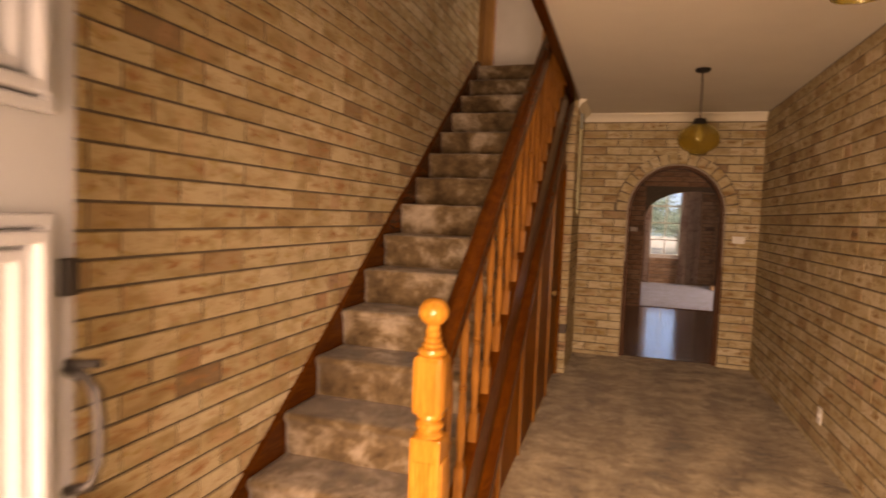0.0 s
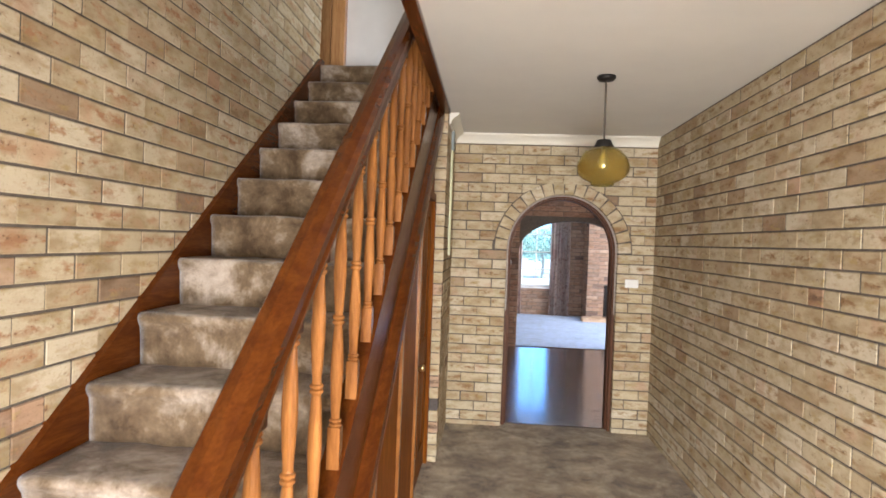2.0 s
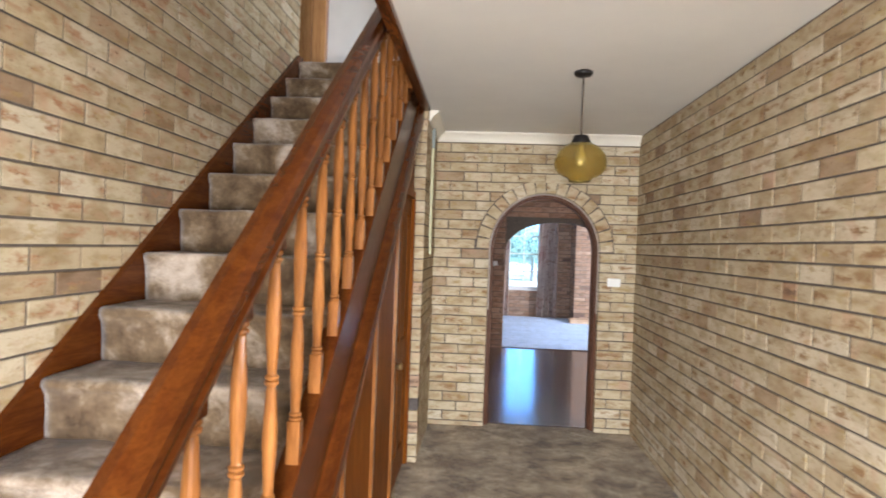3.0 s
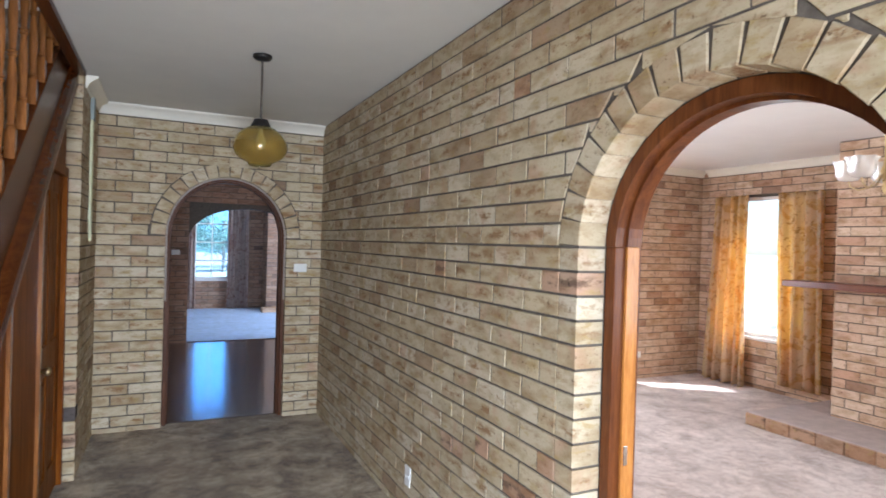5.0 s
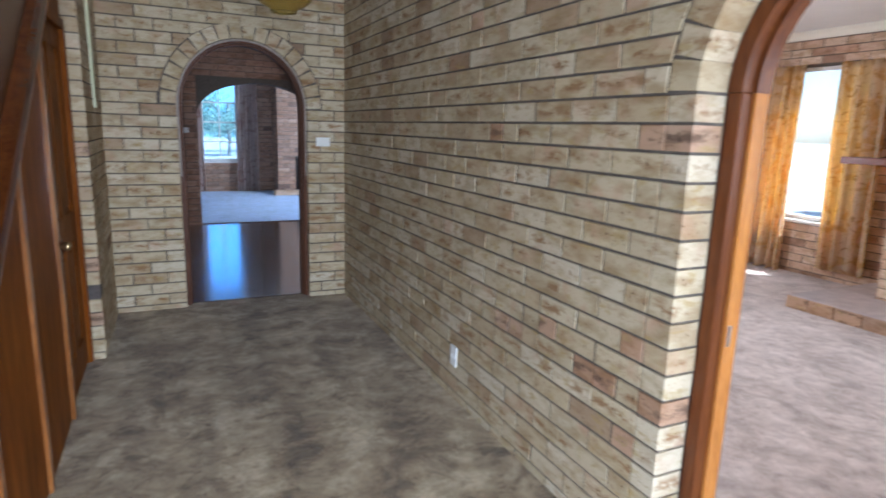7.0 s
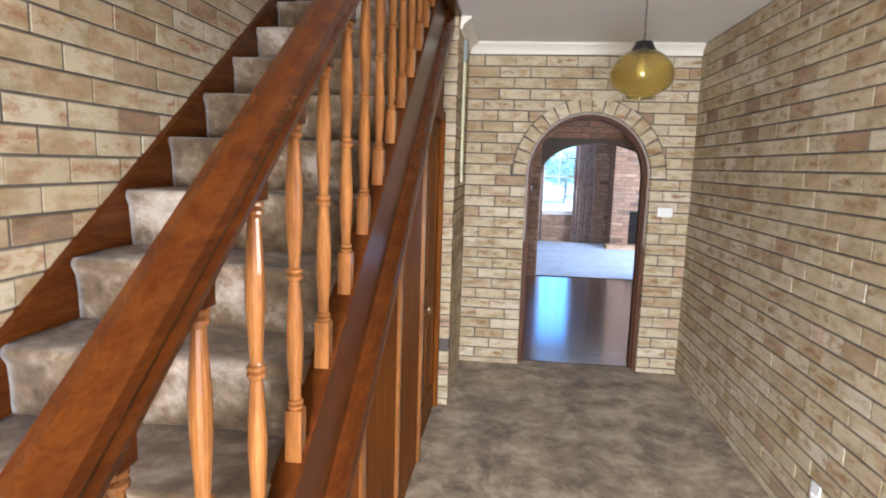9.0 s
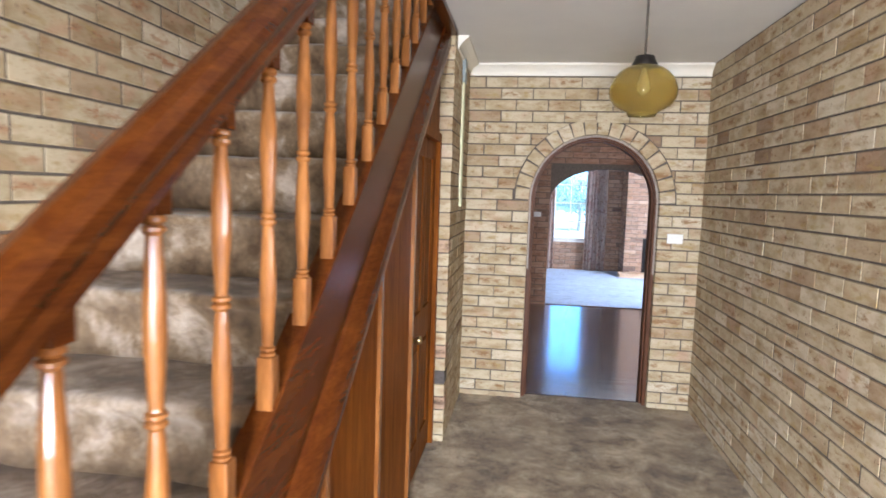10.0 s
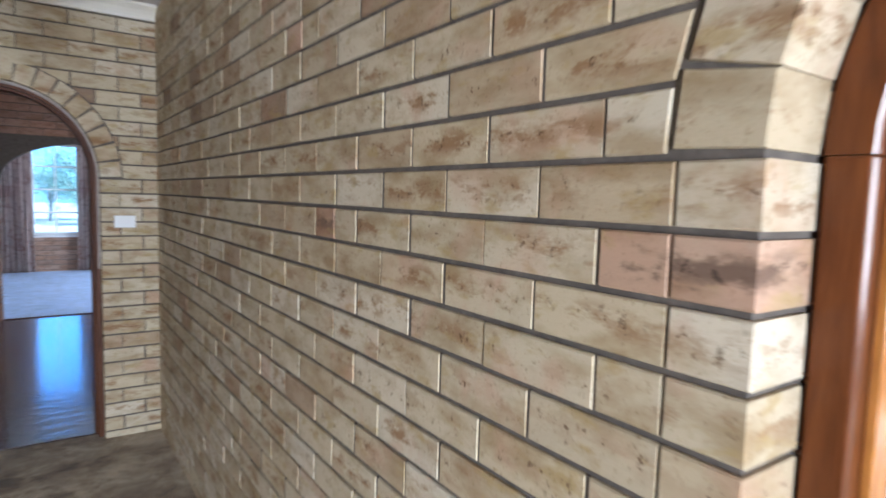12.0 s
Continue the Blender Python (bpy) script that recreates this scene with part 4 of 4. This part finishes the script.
copy_thing(lamp, pose(0.50, 1.63, 0.03)).name = "pendant_light"


def switch_plate(name, label, place, turn, w, h, rockers):
    ob = thing(name, label, "switch" if "switch" in name else "socket", place, turn)
    part("plate", box((-w / 2, -0.009, -h / 2), (w / 2, 0.0, h / 2), 0.003), WHITE_PLASTIC, ob)
    for u in rockers:
        part("rocker", box((u - 0.007, -0.014, -0.011), (u + 0.007, -0.009, 0.011), 0.002), WHITE_PLASTIC, ob)
    return ob


switch_plate("light_switch", "white double light switch on the brick end wall", (1.130, END - 0.006, 1.338), 0, 0.116, 0.073, (-0.025, 0.025))
switch_plate("power_socket", "white power socket low on the brick side wall", (RIGHT - 0.006, 4.415, 0.25), -90, 0.075, 0.116, (-0.015, 0.015))
switch_plate("light_switch", "white light switch on the dark far brick wall", (0.165, 10.863, 1.355), 0, 0.116, 0.073, (-0.025, 0.025))
switch_plate("power_socket", "white power socket low on the tan brick wall", (5.30, 6.794, 0.30), 0, 0.116, 0.073, (-0.025, 0.025))
shelf = thing("wall_shelf", "small dark wooden bracket shelf on the far wall", "shelf", (-0.05, 10.863, 1.22))
part("board", box((-0.16, -0.10, 0.0), (0.16, 0.0, 0.022), 0.003), DARK_WOOD, shelf)
for u in (-0.1, 0.1):
    part("bracket", prism([(-0.085, 0.0), (0.0, 0.0), (0.0, -0.09)], 0, u - 0.009, u + 0.009), DARK_WOOD, shelf)

duct = thing("cable_duct", "pale green plastic cable duct on the brick wall", "cable duct")
part("strip", box((STUB + 0.006, 6.135, 1.60), (STUB + 0.020, 6.170, 2.42), 0.002), PALE_DUCT, duct)
part("strip", box((STUB + 0.006, 6.175, 1.54), (STUB + 0.022, 6.215, 2.40), 0.002), PALE_DUCT, duct)
part("junction_box", box((STUB + 0.005, 6.12, 2.40), (STUB + 0.030, 6.225, 2.56), 0.004), GREY_BOX, duct, "grey junction box")
# front door, open against the hall's left side
entry = thing("door_2", "white painted panelled front door standing open", "door", (-0.625, -0.13, 0), 100.8, kind="structure")
leaf = part("door_leaf", box((0.0, 0.0, 0.01), (0.82, 0.040, 2.03), 0.003), SHADED_DOOR_PAINT, entry)
for z0, z1 in ((0.22, 1.465), (1.60, 1.93)):
    for i, (g, t) in enumerate(((0.0, 0.018), (0.022, 0.030), (0.046, 0.014))):
        bmm = bmesh.new()
        for a, b in (((0.060 + g, z0 + g), (0.078 + g, z1 - g)), ((0.742 - g, z0 + g), (0.760 - g, z1 - g)), ((0.078 + g, z0 + g), (0.742 - g, z0 + g + 0.018)), ((0.078 + g, z1 - g - 0.018), (0.742 - g, z1 - g))):
            add_box(bmm, (a[0], -t, a[1]), (b[0], 0.0, b[1]), 0.004)
        part("moulding", bmm, SHADED_DOOR_PAINT, leaf)
part("lock_plate", box((0.785, -0.014, 1.345), (0.813, 0.0, 1.40), 0.002), BLACK_IRON, leaf, "black iron lock")
part("latch_lever", add_tube(bmesh.new(), [(0.80, -0.002, 1.245), (0.80, -0.03, 1.245), (0.80, -0.055, 1.247)], 0.007), BLACK_IRON, leaf)
part("pull_handle", add_tube(bmesh.new(), [(0.80, 0.0, 1.235), (0.80, -0.028, 1.228), (0.80, -0.048, 1.205), (0.80, -0.054, 1.16), (0.80, -0.052, 1.10), (0.80, -0.044, 1.062), (0.80, 0.0, 1.05)], 0.009), BLACK_IRON, leaf, "black iron pull handle", True)
jamb = thing("door_frame_front", "white painted front door frame", "door frame", kind="structure")
part("jamb", box((-0.66, FRONT - 0.235, 0), (-0.622, FRONT + 0.012, 2.06), 0.004), WHITE_PAINT, jamb)
part("jamb", box((0.358, FRONT - 0.235, 0), (0.396, FRONT + 0.012, 2.06), 0.004), WHITE_PAINT, jamb)
part("head", box((-0.66, FRONT - 0.235, 2.06), (0.396, FRONT + 0.012, 2.10), 0.004), WHITE_PAINT, jamb)

# landing door
landing = thing("door_3", "cream landing door in a pine frame, closed", "door", (0, 6.67, UPPER), kind="structure")
part("door_leaf", box((-1.53, 0.05, 0.005), (-0.99, 0.09, 2.02), 0.003), WHITE_PAINT, landing)
for x0, x1 in ((-1.80, -1.665), (-1.660, -1.535), (-0.985, -0.915)):
    part("architrave", box((x0, -0.02, 0.0), (x1, 0.11, 2.08), 0.006), PINE, landing, "orange pine architrave")

# ---- the sunlit room ----
chim = brick_wall("chimney_breast_wall", "tan brick chimney breast with a dark fireplace", TAN, (5.60, 4.63, 0), -90, 2.1, CEIL, 0.745, holes=[Hole(0.75, 1.75, 0.10, 0.86)], near=(0.3, 1.2), single=280, seed=14)
brick_wall("chimney_side_wall", "tan brick flank of the chimney breast", TAN, (6.345, 4.632, 0), 180, 0.745, CEIL, 0.002, single=60, near=(0.7, 1.2), seed=15)
solid("firebox_trim", box((5.68, 2.88, 0.10), (6.2, 3.88, 0.86)), FIREBOX_BLACK, "black block filling the fireplace opening", "fireplace", "structure")
hearth = thing("hearth", "raised brick hearth with a pale slab top", "hearth")
part("slab", box((4.95, 2.3, 0.045), (5.592, 5.0, 0.115), 0.006), SLATE, hearth)
part("slab", box((5.592, 4.645, 0.045), (6.335, 5.0, 0.115), 0.006), SLATE, hearth)
y = 2.3
while y < 4.98:
    part("edge_brick", box((4.93, y + 0.004, 0.0), (4.958, min(y + 0.222, 5.0), 0.108), 0.004), RUDDY, hearth)
    y += 0.228
x = 4.96
while x < 6.2:
    part("edge_brick", box((x + 0.004, 4.995, 0.0), (min(x + 0.222, 6.33), 5.018, 0.108), 0.004), RUDDY, hearth)
    x += 0.228
mantel = thing("mantel_shelf", "thick dark-stained timber mantel shelf", "mantel shelf")
part("board", box((5.36, 2.35, 1.285), (5.592, 4.99, 1.345), 0.006), MANTEL_WOOD, mantel)


def curtain(name, label, mat, place, turn, width_top, width_foot, z0, z1, folds, depth, seed, drift=0.0):
    """A hanging cloth gathered in folds; local x runs along it."""
    rng = random.Random(seed)
    phases = [rng.uniform(0, 6.28) for _ in range(4)]
    ob = thing(name, label, "curtain", place, turn, "pair of " + mat.name.replace("_", " ") + " curtains")
    nu, nv = folds * 10, 24
    bm = bmesh.new()
    sides = []
    for back in (0, 1):
        grid = []
        for j in range(nv + 1):
            v = j / nv
            row = []
            for i in range(nu + 1):
                u = i / nu
                w = width_foot + (width_top - width_foot) * v
                a = 2 * math.pi * folds * u + 0.8 * math.sin(phases[0] + 5 * u) + 0.5 * (1 - v) * math.sin(phases[1] + 3 * v + 9 * u)
                d = depth * (0.55 + 0.45 * (1 - v)) * (math.sin(a) + 0.25 * math.sin(2.3 * a + phases[2]))
                row.append(bm.verts.new((drift * (1 - v) + w * (u - 0.5) + 0.008 * math.sin(a * 0.5 + 4 * v), d + back * 0.003, z0 + (z1 - z0) * v + (0.012 * math.sin(a + phases[3]) if j == 0 else 0))))
            grid.append(row)
        sides.append(grid)
    for grid in sides:
        for p, q in zip(grid, grid[1:]):
            for i in range(nu):
                bm.faces.new((p[i], p[i + 1], q[i + 1], q[i]))
    f, b = sides
    for j in range(nv):
        for i in (0, nu):
            bm.faces.new((f[j][i], f[j + 1][i], b[j + 1][i], b[j][i]))
    for i in range(nu):
        for j in (0, nv):
            bm.faces.new((f[j][i], f[j][i + 1], b[j][i + 1], b[j][i]))
    part("cloth", bm, mat, ob, "", True)
    return ob


curtain("curtain", "gold floral curtain glowing in the sun", GOLD_CURTAIN, (6.225, 6.255, 0), 90, 0.46, 0.58, 0.02, 2.27, 5, 0.058, 21, drift=0.05)
curtain("curtain", "gold floral curtain beside the chimney breast", GOLD_CURTAIN, (6.225, 5.415, 0), 90, 0.52, 0.54, 0.13, 2.27, 4, 0.058, 22, drift=-0.04)
curtain("curtain", "rose-brown patterned curtain of the far room", ROSE_CURTAIN, (0.37, 15.19, 0), 0, 0.50, 0.52, 0.03, 2.4, 7, 0.03, 23)
curtain("curtain", "rose-brown patterned curtain of the far room", ROSE_CURTAIN, (1.51, 15.19, 0), 0, 0.44, 0.46, 0.03, 2.4, 6, 0.03, 24)


def sash_window(name, label, place, turn, w, z0, z1, bars_u, bars_v, glass_mat):
    ob = thing(name, label, "window", place, turn, kind="structure")
    h = z1 - z0
    for lo, hi in (((0, 0.04, z0), (0.045, 0.09, z1)), ((w - 0.045, 0.04, z0), (w, 0.09, z1)), ((0.045, 0.04, z0), (w - 0.045, 0.09, z0 + 0.05)), ((0.045, 0.04, z1 - 0.045), (w - 0.045, 0.09, z1))):
        part("window_frame", box(lo, hi, 0.004), WHITE_PAINT, ob)
    for u in bars_u:
        part("glazing_bar", box((u * w - 0.011, 0.05, z0 + 0.05), (u * w + 0.011, 0.08, z1 - 0.045), 0.003), WHITE_PAINT, ob)
    for v in bars_v:
        part("glazing_bar", box((0.045, 0.048, z0 + v * h - 0.013), (w - 0.045, 0.082, z0 + v * h + 0.013), 0.003), WHITE_PAINT, ob)
    pane = part("pane", box((0.04, 0.064, z0 + 0.045), (w - 0.04, 0.068, z1 - 0.04)), glass_mat, ob)
    pane.visible_shadow = False
    part("window_sill", box((-0.02, -0.03, z0 - 0.035), (w + 0.02, 0.11, z0 - 0.001), 0.005), WHITE_PAINT, ob)
    return ob


sash_window("window_1", "narrow white window bright with daylight", (6.35, 6.36, 0), -90, 1.0, 0.60, 2.26, (), (), PANE)
sash_window("window_2", "white sash window with small panes", (0.60, 15.3, 0), 0, 0.74, 0.66, 2.3, (0.5,), (0.25, 0.5, 0.75), SKY_BLUE_PANE)

# chandelier
ch = thing("chandelier", "brass chandelier with white ruffled glass shades, unlit", "chandelier", (4.33, 3.58, 0))
part("stem", lathe([(0.008, 2.10), (0.022, 2.12), (0.028, 2.16), (0.012, 2.20), (0.007, 2.24), (0.007, CEIL - 0.03), (0.045, CEIL - 0.02), (0.05, CEIL)], seg=16), BRASS, ch, "", True)
part("finial", lathe([(0.003, 2.01), (0.014, 2.03), (0.018, 2.05), (0.008, 2.08), (0.016, 2.10)], seg=14), BRASS, ch, "", True)
for i in range(5):
    a = 2 * math.pi * i / 5 + 0.5
    c, s = math.cos(a), math.sin(a)
    part("arm", add_tube(bmesh.new(), [(0.02 * c, 0.02 * s, 2.14), (0.08 * c, 0.08 * s, 2.06), (0.15 * c, 0.15 * s, 2.04), (0.20 * c, 0.20 * s, 2.07), (0.21 * c, 0.21 * s, 2.11)], 0.006), BRASS, ch, "", True)
    bm = bmesh.new()
    rings = []
    for r, z, wob in ((0.022, 2.105, 0), (0.056, 2.112, 0.0), (0.080, 2.145, 0.002), (0.078, 2.18, 0.004), (0.080, 2.215, 0.008), (0.092, 2.240, 0.013)):
        rings.append([bm.verts.new((0.21 * c + (r + wob * math.sin(6 * b)) * math.cos(b), 0.21 * s + (r + wob * math.sin(6 * b)) * math.sin(b), z)) for b in (2 * math.pi * k / 36 for k in range(36))])
    for p, q in zip(rings, rings[1:]):
        for k in range(36):
            bm.faces.new((p[k], p[(k + 1) % 36], q[(k + 1) % 36], q[k]))
    bm.faces.new(rings[0])
    part("shade", bm, OPAL_GLASS, ch, "white ruffled glass shade", True)

# ---- the far room's fireplace ----
brick_wall("chimney_living_wall", "russet brick chimney breast of the far room", RUSSET, (2.06, 14.62, 0), 0, 2.2, CEIL, 0.68, holes=[Hole(0.36, 1.5, 0.10, 0.80)], near=(0.2, 1.0), single=120, seed=16)
brick_wall("chimney_living_side", "russet brick flank of the chimney breast", RUSSET, (2.058, 15.29, 0), -90, 0.67, CEIL, 0.002, single=0, seed=17)
solid("firebox_trim_2", box((2.42, 14.7, 0.1), (3.56, 15.2, 0.80)), FIREBOX_BLACK, "black block filling the fireplace opening", "fireplace", "structure")
h2 = thing("hearth", "low brick hearth of the far room", "hearth")
part("slab", box((1.94, 14.30, 0.0), (4.3, 14.61, 0.10), 0.01), TAN, h2)

# ---- floor boards of the middle room ----
solid("floor_kitchen", box((-2.6, END + 0.1, -0.12), (5.3, 10.86, -0.008)), MORTAR, "dark polished timber floor of the middle room", "floor", "structure")
kitchen_floor = bpy.data.objects["floor_kitchen"]
rng = random.Random(40)
BOARD = {}
yy = END + 0.105
row = 0
while yy < 10.85:
    d = min(0.088, 10.858 - yy)
    xx = -1.3 - rng.uniform(0, 0.9)
    while xx < 3.2:
        ln = rng.choice((0.6, 0.9, 1.2))
        key = (ln, round(d, 3))
        if key not in BOARD:
            BOARD[key] = mesh_of("floorboard", box((0.0006, 0.0006, -0.008), (ln - 0.0006, d - 0.0006, 0.006), 0.0012), BOARDS)
        ob = new("floorboard", BOARD[key])
        ob.parent = kitchen_floor
        ob.location = (xx, yy, rng.uniform(-0.0004, 0.0004))
        xx += ln
    yy += 0.09

# ---- outside ----
solid("ground", box((-400, -400, -0.5), (400, 400, -0.13)), GRASS, "pale sun-bleached ground reaching to the horizon", "ground", "structure")


def tree(place, height, spread, seed, leaf=LEAF):
    rng = random.Random(seed)
    ob = thing("tree", "leafy green garden tree", "tree", place)
    bm = bmesh.new()
    add_tube(bm, [(0, 0, 0), (0.05, 0, height * 0.3), (0, 0.06, height * 0.6), (0.05, 0.0, height * 0.85)], 0.09, 10)
    tips = []
    for i in range(9):
        a, r = rng.uniform(0, 6.28), spread * rng.uniform(0.45, 0.8)
        tip = (r * math.cos(a), r * math.sin(a), height * rng.uniform(0.45, 0.95))
        tips.append(tip)
        add_tube(bm, [(0, 0, height * rng.uniform(0.25, 0.5)), (tip[0] * 0.5, tip[1] * 0.5, tip[2] * 0.85), tip], 0.03, 6)
    part("trunk", bm, BARK, ob)
    verts, faces = [], []
    for tip in tips:
        for i in range(420):
            d = Vector((rng.gauss(0, 1), rng.gauss(0, 1), rng.gauss(0, 0.7))) * spread * 0.22
            c = Vector(tip) + d
            m = Euler((rng.uniform(0, 6), rng.uniform(0, 6), rng.uniform(0, 6))).to_matrix()
            s = rng.uniform(0.05, 0.09)
            n = len(verts)
            verts += [tuple(c + m @ Vector(v)) for v in ((-s, 0, 0), (0, -s * 0.45, 0.01), (s, 0, 0), (0, s * 0.45, 0.01))]
            faces.append((n, n + 1, n + 2, n + 3))
    me = bpy.data.meshes.new("crown")
    me.from_pydata(verts, [], faces)
    me.materials.append(leaf)
    crown = tagged(new("crown", me), "green leaves", "", "", "stuff")
    crown.parent = ob


tree((14.5, 9.15, -0.13), 2.9, 0.8, 53)
tree((2.7, 33.0, -0.13), 3.0, 1.7, 54, HAZY_LEAF)
tree((1.2, 36.5, -0.13), 2.5, 1.9, 55, HAZY_LEAF)
tree((4.1, 37.5, -0.13), 3.2, 2.1, 56, HAZY_LEAF)

# hazy blue sky and far distance beyond the garden
m, n, l, b = material("hazy_sky", 1.0, 0, 0.0)
split = n.new("ShaderNodeSeparateXYZ")
l.new(world_place(n, l, (1, 1, 0.05)), split.inputs[0])
tint = ramp_of(n, l, split.outputs["Z"], [(0.0, (0.22, 0.36, 0.42)), (0.12, (0.30, 0.55, 0.82)), (0.9, (0.16, 0.42, 0.90))])
b.inputs["Base Color"].default_value = (0.0, 0.0, 0.0, 1)
l.new(tint, b.inputs["Emission Color"])
b.inputs["Emission Strength"].default_value = 1.6
solid("backdrop", box((-60, 75, -0.13), (70, 75.2, 40)), m, "hazy pale blue sky over the far distance", "sky", "structure")
